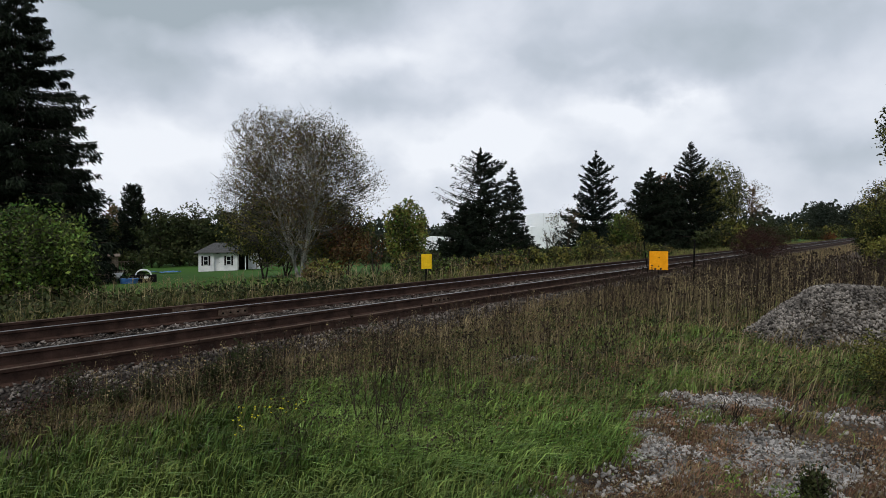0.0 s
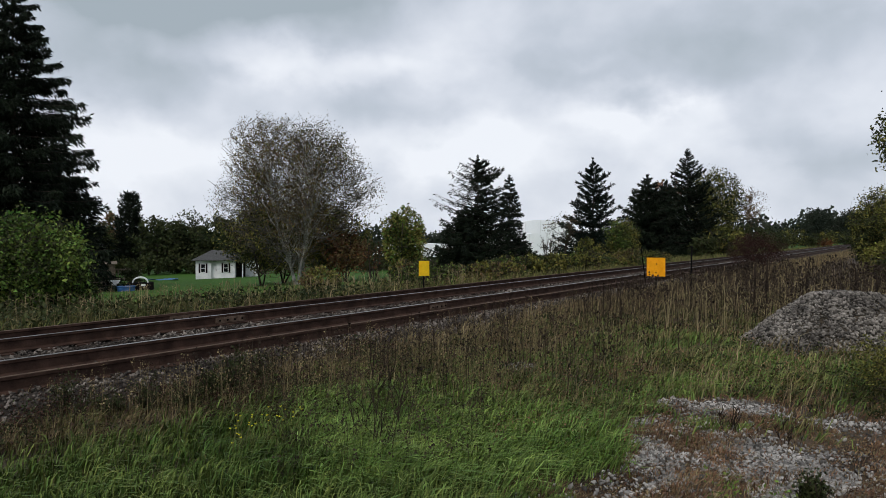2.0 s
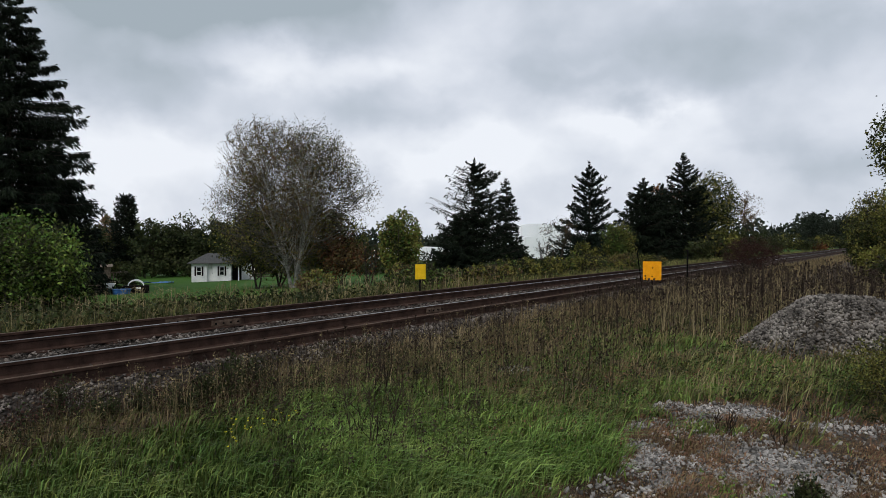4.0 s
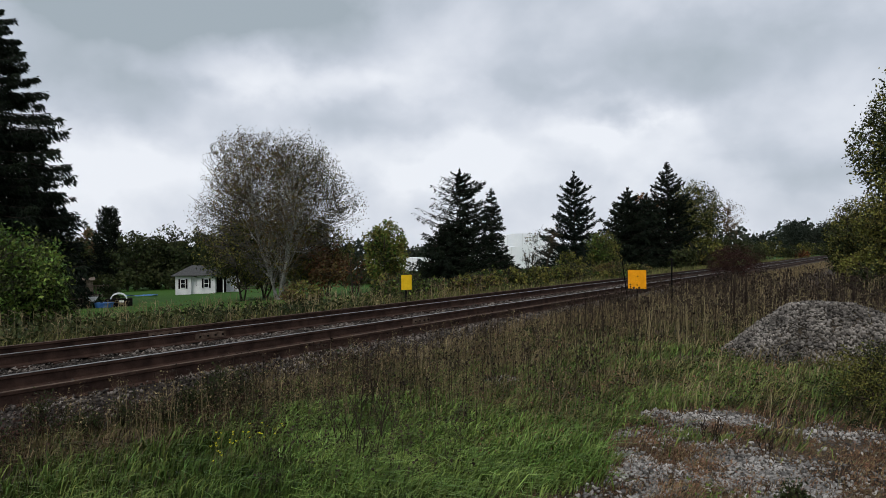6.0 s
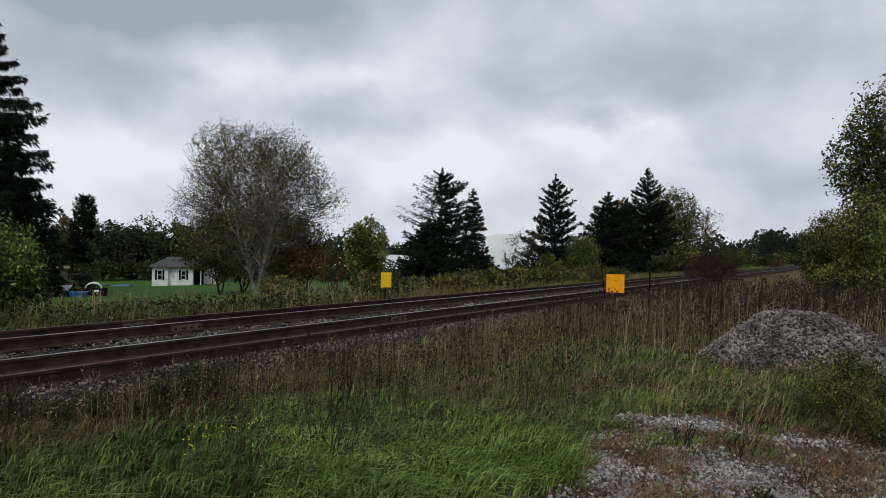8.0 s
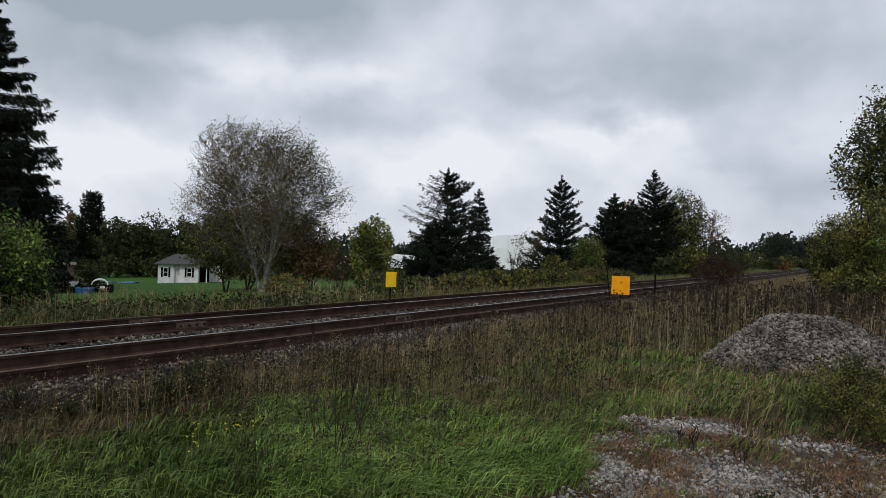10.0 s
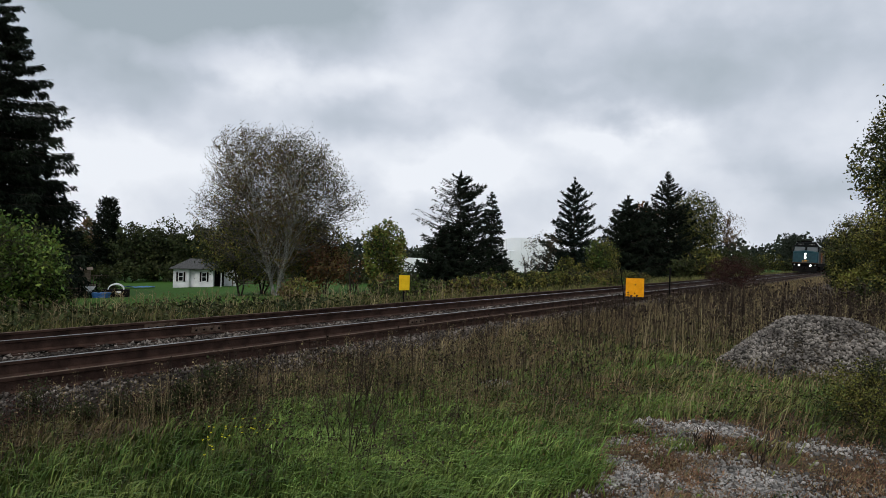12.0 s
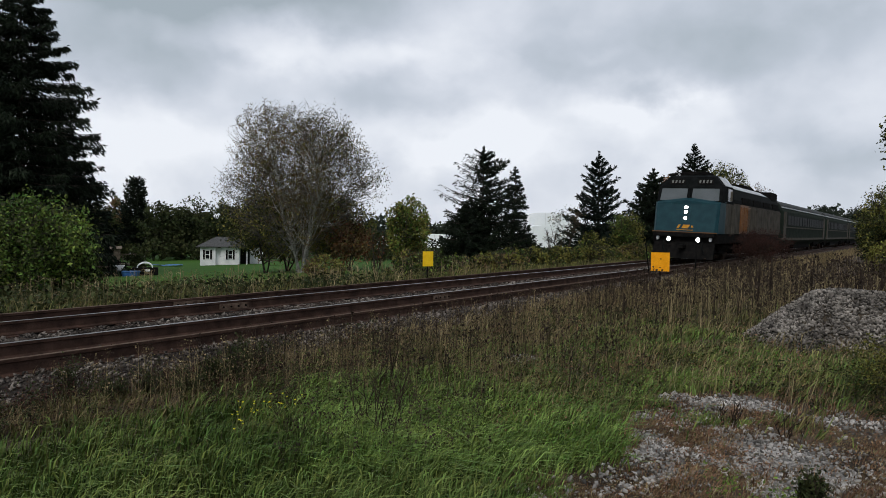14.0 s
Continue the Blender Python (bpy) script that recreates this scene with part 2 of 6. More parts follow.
def boxed(*a, **k):
    return box(bmesh.new(), *a, **k)


def rod(bm, a, b, r0, r1=None, seg=8):
    a, b = Vector(a), Vector(b)
    d = b - a
    m = Matrix.Translation((a + b) / 2) @ d.to_track_quat("Z", "Y").to_matrix().to_4x4()
    bmesh.ops.create_cone(bm, cap_ends=True, segments=seg, radius1=r0, radius2=r0 if r1 is None else r1, depth=d.length, matrix=m)
    return bm


def loft(bm, rings, cap=True):
    """Skin over closed rings with equal counts of points."""
    vs = [[bm.verts.new(p) for p in ring] for ring in rings]
    n = len(vs[0])
    for a, b in zip(vs, vs[1:]):
        for i in range(n):
            bm.faces.new((a[i], a[(i + 1) % n], b[(i + 1) % n], b[i]))
    if cap:
        bm.faces.new(vs[0][::-1])
        bm.faces.new(vs[-1])
    bmesh.ops.recalc_face_normals(bm, faces=bm.faces)
    return bm


def tubes(a, b, r0, r1, sides=5):
    """Tapered tubes from points a to points b: vertices and faces."""
    d = b - a
    d = d / np.maximum(np.linalg.norm(d, axis=1, keepdims=True), 1e-6)
    h = np.where(np.abs(d[:, 2:3]) > 0.9, np.array([[1.0, 0, 0]]), np.array([[0, 0, 1.0]]))
    u = np.cross(d, h)
    u /= np.linalg.norm(u, axis=1, keepdims=True)
    w = np.cross(d, u)
    t = np.arange(sides) * 2 * np.pi / sides
    ring = u[:, None] * np.cos(t)[None, :, None] + w[:, None] * np.sin(t)[None, :, None]
    v = np.concatenate([a[:, None] + ring * r0[:, None, None], b[:, None] + ring * r1[:, None, None]], 1)
    i = np.arange(sides)
    q = np.stack([i, (i + 1) % sides, (i + 1) % sides + sides, i + sides], 1)
    f = (np.arange(len(a)) * 2 * sides)[:, None, None] + q[None]
    return v.reshape(-1, 3), f.reshape(-1, 4)


def leaves(p, size, aspect=0.55, droop=0.0, along=None):
    """Folded diamond leaves at p."""
    n = len(p)
    d = rng.normal(size=(n, 3)) if along is None else along + rng.normal(size=(n, 3)) * 0.35
    d[:, 2] -= droop
    d /= np.linalg.norm(d, axis=1, keepdims=True)
    s = np.cross(d, rng.normal(size=(n, 3)))
    s /= np.linalg.norm(s, axis=1, keepdims=True)
    up = np.cross(s, d)
    L = (size * rng.uniform(0.6, 1.35, n))[:, None]
    mid = p + d * L * 0.45
    v = np.stack([p, mid + s * L * aspect / 2 + up * L * 0.08, p + d * L, mid - s * L * aspect / 2 + up * L * 0.08], 1)
    return v.reshape(-1, 3), np.arange(4 * n).reshape(-1, 4)


def blades(p, h, w, lean, wind=(0.5, -0.2)):
    """Bent grass blades standing at p."""
    n = len(p)
    t = rng.uniform(0, 2 * np.pi, n)
    side = np.stack([np.cos(t), np.sin(t), np.zeros(n)], 1) * (w / 2)[:, None]
    a = 2.0 * wave(p[:, 0], p[:, 1], 1.3, 4.0) + 4.0 * wave(p[:, 0], p[:, 1], 9.0, 1.0) + rng.normal(scale=0.9, size=n)
    off = np.stack([np.cos(a), np.sin(a), np.zeros(n)], 1) * rng.uniform(0.2, 1.0, n)[:, None] + np.array([wind[0], wind[1], 0])
    off *= (h * lean)[:, None]
    z = np.array([0, 0, 1.0])
    mid = p + off * 0.35 + z * (h * 0.6)[:, None]
    tip = p + off + z * (h * rng.uniform(0.8, 1.0, n) * (1 - 0.25 * lean))[:, None]
    v = np.stack([p - side, p + side, mid - side * 0.8, mid + side * 0.8, tip], 1).reshape(-1, 3)
    f = np.array([[0, 1, 3], [0, 3, 2], [2, 3, 4]])
    return v, ((np.arange(n) * 5)[:, None, None] + f[None]).reshape(-1, 3)


def stones(p, size, flat=0.65, plain=False):
    """Angular stones: jittered, squashed octahedra, with cut corners unless plain."""
    n = len(p)
    base = np.array([[1, 0, -.3], [.2, 1, .2], [-1, .1, -.2], [-.1, -1, .3], [.1, -.1, 1], [0, .1, -1], [.6, .6, .55], [-.6, -.55, .5]])
    tri = np.array([[4, 0, 6], [6, 0, 1], [4, 6, 1], [4, 1, 2], [4, 2, 7], [7, 2, 3], [4, 7, 3], [4, 3, 0], [5, 1, 0], [5, 2, 1], [5, 3, 2], [5, 0, 3]])
    if plain:
        base, tri = base[:6] * 1.1, np.array([[4, 0, 1], [4, 1, 2], [4, 2, 3], [4, 3, 0], [5, 1, 0], [5, 2, 1], [5, 3, 2], [5, 0, 3]])
    k = len(base)
    v = base[None] * rng.uniform(0.75, 1.2, (n, k, 1)) + rng.normal(scale=0.13 if plain else 0.1, size=(n, k, 3))
    v *= (size * rng.uniform(0.6, 1.3, n) / 2)[:, None, None] * np.stack([rng.uniform(0.8, 1.4, n), rng.uniform(0.7, 1.1, n), rng.uniform(0.6, 1.1, n) * flat * 1.3], 1)[:, None]
    q = rng.normal(size=(n, 4))
    q[:, 1:3] *= 0.35
    q /= np.linalg.norm(q, axis=1, keepdims=True)
    w, x, y, zz = q.T
    R = np.stack([np.stack([1 - 2 * (y * y + zz * zz), 2 * (x * y - zz * w), 2 * (x * zz + y * w)], 1),
                  np.stack([2 * (x * y + zz * w), 1 - 2 * (x * x + zz * zz), 2 * (y * zz - x * w)], 1),
                  np.stack([2 * (x * zz - y * w), 2 * (y * zz + x * w), 1 - 2 * (x * x + y * y)], 1)], 1)
    v = np.einsum("nij,nkj->nki", R, v) + p[:, None]
    return v.reshape(-1, 3), ((np.arange(n) * k)[:, None, None] + tri[None]).reshape(-1, 3)


# ---------------------------------------------------------------- plan
TRACK_AZ, TRACK_D, CANT = 34.75, 9.3, 1.7
UX, UY = math.sin(radians(TRACK_AZ)), math.cos(radians(TRACK_AZ))
RAIL_Z = 0.32
# track space: x towards the eye, y along the line away from it, z up from the rail tops
TRACK = pose(-UY * TRACK_D, UX * TRACK_D, RAIL_Z, 0, 0, -TRACK_AZ)


def at(az, d):
    return d * math.sin(radians(az)), d * math.cos(radians(az))


def across(x, y):
    """Distance from the eye's line towards and over the track."""
    return -UY * x + UX * y


def wave(x, y, s=1.0, k=0.0):
    """Smooth cheap noise in about -1..1."""
    x, y = x * s, y * s
    return (np.sin(1.3 * x + 0.7 * y + k) + np.sin(-0.8 * x + 1.7 * y + 2.1 + k) + np.sin(2.3 * x - 1.9 * y + 4.0 + 2 * k) * 0.7
            + np.sin(3.7 * x + 3.1 * y + 1.0 - k) * 0.5) / 3.2


def ground_z(x, y):
    c = across(x, y)
    far = np.clip(c - 12.5, 0, None)
    drop = -4.6 * (1 - np.exp(-far * 0.078 / 4.6))
    return drop + 0.05 * wave(x, y, 0.6) + 0.02 * wave(x, y, 2.3, 1.0) - 0.03


def gz(x, y):
    return float(ground_z(np.float64(x), np.float64(y)))


# ---------------------------------------------------------------- ground and track
def build_ground():
    radii = np.concatenate([[0.0], np.geomspace(0.6, 2500, 125)])
    ang = np.linspace(0, 2 * np.pi, 241)[:-1]
    rr, aa = np.meshgrid(radii[1:], ang, indexing="ij")
    x, y = rr * np.sin(aa), rr * np.cos(aa)
    v = np.concatenate([[[0, 0, gz(0, 0)]], np.stack([x, y, ground_z(x, y)], -1).reshape(-1, 3)])
    n = len(ang)
    i, j = np.meshgrid(np.arange(len(radii) - 2), np.arange(n), indexing="ij")
    a = 1 + i * n + j
    b = 1 + i * n + (j + 1) % n
    quads = np.stack([a, b, b + n, a + n], -1).reshape(-1, 4)
    v[0] = v[1:1 + n].mean(0)
    quads = np.concatenate([quads, np.stack([np.zeros(n // 2, int), 1 + (np.arange(n // 2) * 2 + 2) % n, 2 + np.arange(n // 2) * 2, 1 + np.arange(n // 2) * 2], -1)])
    ob = np_mesh("ground", v, quads, ground_material(), smooth=True)
    lawn = np.clip((across(v[:, 0], v[:, 1]) - 19 + 1.2 * wave(v[:, 0], v[:, 1], 0.4)) / 2.5, 0, 1)
    ob.data.attributes.new("lawn", "FLOAT", "POINT").data.foreach_set("value", lawn.astype(np.float32))
    return tagged(ob, "grassy soil falling away beyond the railway", "ground", kind="structure")


def track_points(n, x0, x1, y0, y1, z):
    p = np.stack([rng.uniform(x0, x1, n), rng.uniform(y0, y1, n), np.full(n, z)], 1)
    return p


def to_world(p, m):
    a = np.array(m)
    return p @ a[:3, :3].T + a[:3, 3]


RAIL_PROFILE = [(-0.076, 0.0), (0.076, 0.0), (0.076, 0.012), (0.012, 0.035), (0.009, 0.135), (0.036, 0.148), (0.037, 0.180),
                (-0.037, 0.180), (-0.036, 0.148), (-0.009, 0.135), (-0.012, 0.035), (-0.076, 0.012)]
NEAR_X, FAR_X, SPARE_X, SPARE_NEAR_X = 0.755, -0.755, -1.50, 1.50
LIE = {NEAR_X: -0.186, FAR_X: -0.141, SPARE_X: -0.125, SPARE_NEAR_X: -0.236}


def build_track():
    bed = new("ballast_bed")
    bed.matrix_world = TRACK
    tagged(bed, "ballast bed of crushed stone under the railway", "track bed", kind="structure")
    bm = bmesh.new()
    prof = [(2.9, -0.56), (1.95, -0.250), (-2.1, -0.135), (-3.3, -0.56)]
    loft(bm, [[(x, y, z) for x, z in prof] for y in np.arange(-60, 700, 20)])
    part("bed", bm, M["ballast"], bed)
    # loose stones, denser and finer where the line passes the eye
    groups = []
    for n, y0, y1, s in ((24000, -4.5, 13, 0.050), (11000, 13, 32, 0.062), (2500, 32, 80, 0.09)):
        p = track_points(n, -2.4, 2.75, y0, y1, 0.0)
        p[:, 2] = np.where(p[:, 0] > 1.95, -0.240 - (p[:, 0] - 1.95) * 0.33, -0.180 - p[:, 0] * 0.0285) + rng.uniform(-0.015, 0.02, n)
        groups.append(stones(p, np.full(n, s), plain=True))
    off, vs, fs = 0, [], []
    for v, f in groups:
        vs.append(v)
        fs.append(f + off)
        off += len(v)
    ob = np_mesh("loose_ballast", np.concatenate(vs), np.concatenate(fs), M["track_stone"], bed)
    tagged(ob, "rust-stained broken stones", kind="stuff")

    track = new("railway_track")
    track.matrix_world = TRACK
    tagged(track, "rusty steel rails on dark timber ties", "railway track")
    names = {NEAR_X: "running rail with worn bright head", FAR_X: "running rail with worn bright head", SPARE_X: "spare rail lying on the tie ends", SPARE_NEAR_X: "spare rail lying beside the tie ends"}
    for x in (NEAR_X, FAR_X, SPARE_X, SPARE_NEAR_X):
        z = LIE[x]
        bm = bmesh.new()
        loft(bm, [[(x + a, y, z + b) for a, b in RAIL_PROFILE] for y in (-60, 0, 60, 700)])
        rail = part("rail", bm, M["rail"], track, names[x])
        part("rail_head", boxed(x - 0.030, x + 0.034, -60, 700, z + 0.1805, z + 0.1835), M["rust" if x in (SPARE_X, SPARE_NEAR_X) else "railhead"], rail)

    def fishplate(x, y, side, m="rust"):
        z = LIE[x]
        bm = bmesh.new()
        box(bm, x + side * 0.012, x + side * 0.040, y - 0.32, y + 0.32, z + 0.030, z + 0.142, 0.006)
        bar = part("joint_bar", bm, M[m], track, "bolted joint bar")
        for k in range(4):
            b = bmesh.new()
            rod(b, (x + side * 0.035, y - 0.24 + 0.16 * k, z + 0.085), (x + side * 0.062, y - 0.24 + 0.16 * k, z + 0.085), 0.017, seg=6)
            part("bolt", b, M["dark"], bar)
    fishplate(NEAR_X, 12.2, 1)
    fishplate(FAR_X, 7.9, 1)
    fishplate(SPARE_X, 7.5, 1)
    bm = boxed(-1.32, 1.32, -0.11, 0.11, -0.385, -0.205, 0.008)
    first = part("tie", bm, M["tie"], track)
    first.matrix_basis = pose(0, -14, 0.031, 0, CANT)
    plate_bm = boxed(-0.17, 0.17, -0.1, 0.1, -0.204, -0.19)
    plate = part("tie_plate", plate_bm, M["rail"], first)
    plate.location.x = NEAR_X
    other = new("tie_plate", plate.data)
    other.parent, other.location = first, (FAR_X, 0, 0)
    for k in range(1, 190):
        ty = -14 + 0.52 * k
        turn = rng.uniform(-1.2, 1.2)
        tie = new("tie", first.data)
        tie.parent = track
        tie.matrix_basis = pose(rng.uniform(-0.04, 0.04), ty, 0.031 + rng.uniform(-0.008, 0.0), 0, CANT, turn)
        if ty < 45:
            for px, pz in ((NEAR_X, 0.0), (FAR_X, 0.0)):
                pl = new("tie_plate", plate.data)
                pl.parent, pl.location = tie, (px, 0, pz)
    return track


# ---------------------------------------------------------------- plants
def merge(parts):
    vs, fs, off = [], [], 0
    for v, f in parts:
        vs.append(v)
        fs.append(f + off)
        off += len(v)
    return np.concatenate(vs), np.concatenate(fs)


def thing(name, x, y, z, label, category, group="", turn=0.0):
    ob = new(name)
    ob.matrix_world = pose(x, y, z, 0, 0, turn)
    return tagged(ob, label, category, group)


def limb_path(a, d, length, n, bend=0.25, lift=0.15):
    """A wandering limb: points from a in direction d."""
    pts, d = [np.array(a, float)], np.array(d, float)
    for _ in range(n):
        d = d + rng.normal(scale=bend, size=3) * 0.5 + np.array([0, 0, lift])
        d /= np.linalg.norm(d)
        pts.append(pts[-1] + d * length / n)
    return np.array(pts)


def broadleaf(name, x, y, top, half, label, category="tree", stems=1, bark="bark", leaf=("leaf_far",), count=3000, size=0.3, low=0.2,
              base_r=0.14, spread=0.5, sparse=0.0, group="", limbs=26, twig_r=0.012, twigs=160, rise=(0.2, 0.9), clump=0.075, twig="bark"):
    """A broad-leaved tree or shrub: stems, limbs, twigs, and leaves clustered round the twigs."""
    z = gz(x, y) - 0.05
    H = top - z
    tree = thing(name, x, y, z, label, category, group)
    segs_a, segs_b, ra, rb = [], [], [], []
    tips = []

    def lay(path, r0, r1):
        r = np.linspace(r0, r1, len(path))
        segs_a.append(path[:-1]), segs_b.append(path[1:]), ra.append(r[:-1]), rb.append(r[1:])
    centre = np.array([0, 0, H * (low + 1) / 2])
    ext = np.array([half, half, H * (1 - low) / 2])
    for s in range(stems):
        th = 2 * math.pi * s / stems + rng.uniform(0, 1)
        tilt = spread * (0.35 + 0.65 * rng.random()) if stems > 1 else rng.uniform(0, 0.06)
        d = np.array([math.cos(th) * tilt, math.sin(th) * tilt, 1.0])
        r0 = base_r * rng.uniform(0.7, 1.0) if stems > 1 else base_r
        path = limb_path((math.cos(th) * base_r * (stems > 1), math.sin(th) * base_r * (stems > 1), 0), d / np.linalg.norm(d), H * rng.uniform(0.78, 0.90), 9, 0.12, 0.05)
        lay(path, r0, min(0.02, r0 * 0.4))
        for _ in range(max(3, limbs // stems)):
            f = rng.uniform(max(low, 0.08), 0.97)
            i = min(int(f * 9), 8)
            a = path[i] + (path[i + 1] - path[i]) * (f * 9 - i)
            ph = rng.uniform(0, 2 * math.pi)
            reach = half * rng.uniform(0.5, 0.9) * (1.0 - 0.62 * f)
            sub = limb_path(a, (math.cos(ph), math.sin(ph), rng.uniform(*rise)), reach, 5, 0.3, 0.1)
            lay(sub, max(min(0.012, base_r * 0.5), r0 * (1 - f) * 0.45 + twig_r), twig_r * 0.6)
            for _ in range(3):
                g = rng.integers(1, 6)
                tw = limb_path(sub[g], rng.normal(size=3) + np.array([0, 0, 0.4]), reach * rng.uniform(0.2, 0.5), 3, 0.4, 0.05)
                lay(tw, twig_r, twig_r * 0.4)
                tips.append(tw[1:])
            tips.append(sub[2:])
    # clump centres fill the crown unevenly; a twig runs out to each from the nearest lower limb
    k = max(40, count // 34)
    u = rng.normal(size=(k, 3))
    u /= np.linalg.norm(u, axis=1, keepdims=True)
    lump = 1 + 0.17 * np.sin(3 * u[:, 0] + 5 * u[:, 2] + half) + 0.09 * np.sin(7 * u[:, 1] - 4 * u[:, 0])
    fill = centre + u * ext * (rng.uniform(0.08, 1.0, k) ** 0.45 * 0.95 * lump)[:, None]
    limb = np.concatenate(segs_b)
    k2 = min(k, twigs)
    n_limb = len(limb)
    goal = fill[:k2]
    gap = np.linalg.norm(goal[:, None] - limb[None], axis=2) + 4.0 * np.clip(limb[None, :, 2] - goal[:, None, 2] + 0.1 * half, 0, None)
    root = limb[gap.argmin(1)]
    mid = root + (goal - root) * 0.5 + rng.normal(scale=0.06, size=goal.shape) * np.linalg.norm(goal - root, axis=1, keepdims=True) - np.array([0, 0, 0.04 * half])
    for a, b, r0, r1 in ((root, mid, 1.0, 0.75), (mid, goal, 0.75, 0.3)):
        segs_a.append(a), segs_b.append(b), ra.append(np.full(k2, twig_r * r0)), rb.append(np.full(k2, twig_r * r1))
    for _ in range(2):  # finer side twigs
        a = mid + (goal - mid) * rng.uniform(0.0, 0.9, (k2, 1))
        b = a + rng.normal(scale=0.10 * half, size=a.shape) + np.array([0, 0, 0.05 * half])
        segs_a.append(a), segs_b.append(b), ra.append(np.full(k2, twig_r * 0.6)), rb.append(np.full(k2, twig_r * 0.25))
        tips.append(b)
    def within(P):  # limbs that would leave the crown bend back to its edge
        P = P.copy()
        over = np.linalg.norm((P - centre) / ext, axis=1)
        high = (P[:, 2] > centre[2]) & (over > 0.98)
        P[high] = centre + (P[high] - centre) * (0.98 / over[high])[:, None]
        wide = np.hypot(P[:, 0], P[:, 1])
        side = (P[:, 2] <= centre[2]) & (wide > 0.92 * half)
        P[side, :2] *= (0.92 * half / wide[side])[:, None]
        return P
    ends = within(np.concatenate(segs_a)), within(np.concatenate(segs_b)), np.concatenate(ra), np.concatenate(rb)
    v, f = tubes(*[e[:n_limb] for e in ends], 4)
    np_mesh("trunk", v, f, M[bark], tree, "branching trunk and bare limbs")
    v, f = tubes(*[e[n_limb:] for e in ends], 3)
    tagged(np_mesh("twig", v, f, M[twig if bark == "palebark" else bark], tree), "fine twigs", kind="stuff")
    tips = np.concatenate(tips)
    keep = tips[(((tips - centre) / ext) ** 2).sum(1) < 1.0]
    tips = keep if len(keep) > 30 else tips
    n_fill = int(count * (1 - sparse) * 0.75)
    p = np.concatenate([fill[rng.integers(0, k, n_fill)] + rng.normal(scale=min(half, H / 2) * clump, size=(n_fill, 3)),
                        tips[rng.integers(0, len(tips), count - n_fill)] + rng.normal(scale=size * 0.8, size=(count - n_fill, 3))])
    u = (p - centre) / ext
    ripple = 0.97 + 0.11 * np.sin(4 * np.arctan2(u[:, 1], u[:, 0]) + 3 * u[:, 2] + x) + 0.06 * np.sin(9 * u[:, 0] + 7 * u[:, 2])
    p = p[(p[:, 2] > H * low * 0.55) & (np.linalg.norm(u, axis=1) < ripple - 0.12 * rng.random(len(u)) ** 2)]
    share = np.array_split(rng.permutation(len(p)), len(leaf)) if len(leaf) > 1 else [np.arange(len(p))]
    if len(leaf) > 1:  # colours hang together in patches of the crown
        q = np.sin(p[:, 0] * 1.9 / half * 2 + p[:, 2] * 1.1 / half * 2 + x) + rng.normal(scale=1.2, size=len(p))
        cut = np.quantile(q, np.linspace(0, 1, len(leaf) + 1)[1:-1])
        share = [np.where(np.digitize(q, cut) == i)[0] for i in range(len(leaf))]
    for i, idx in enumerate(share):
        v, f = leaves(p[idx], np.full(len(idx), size))
        np_mesh("crown", v, f, M[leaf[i]], tree)
    return tree


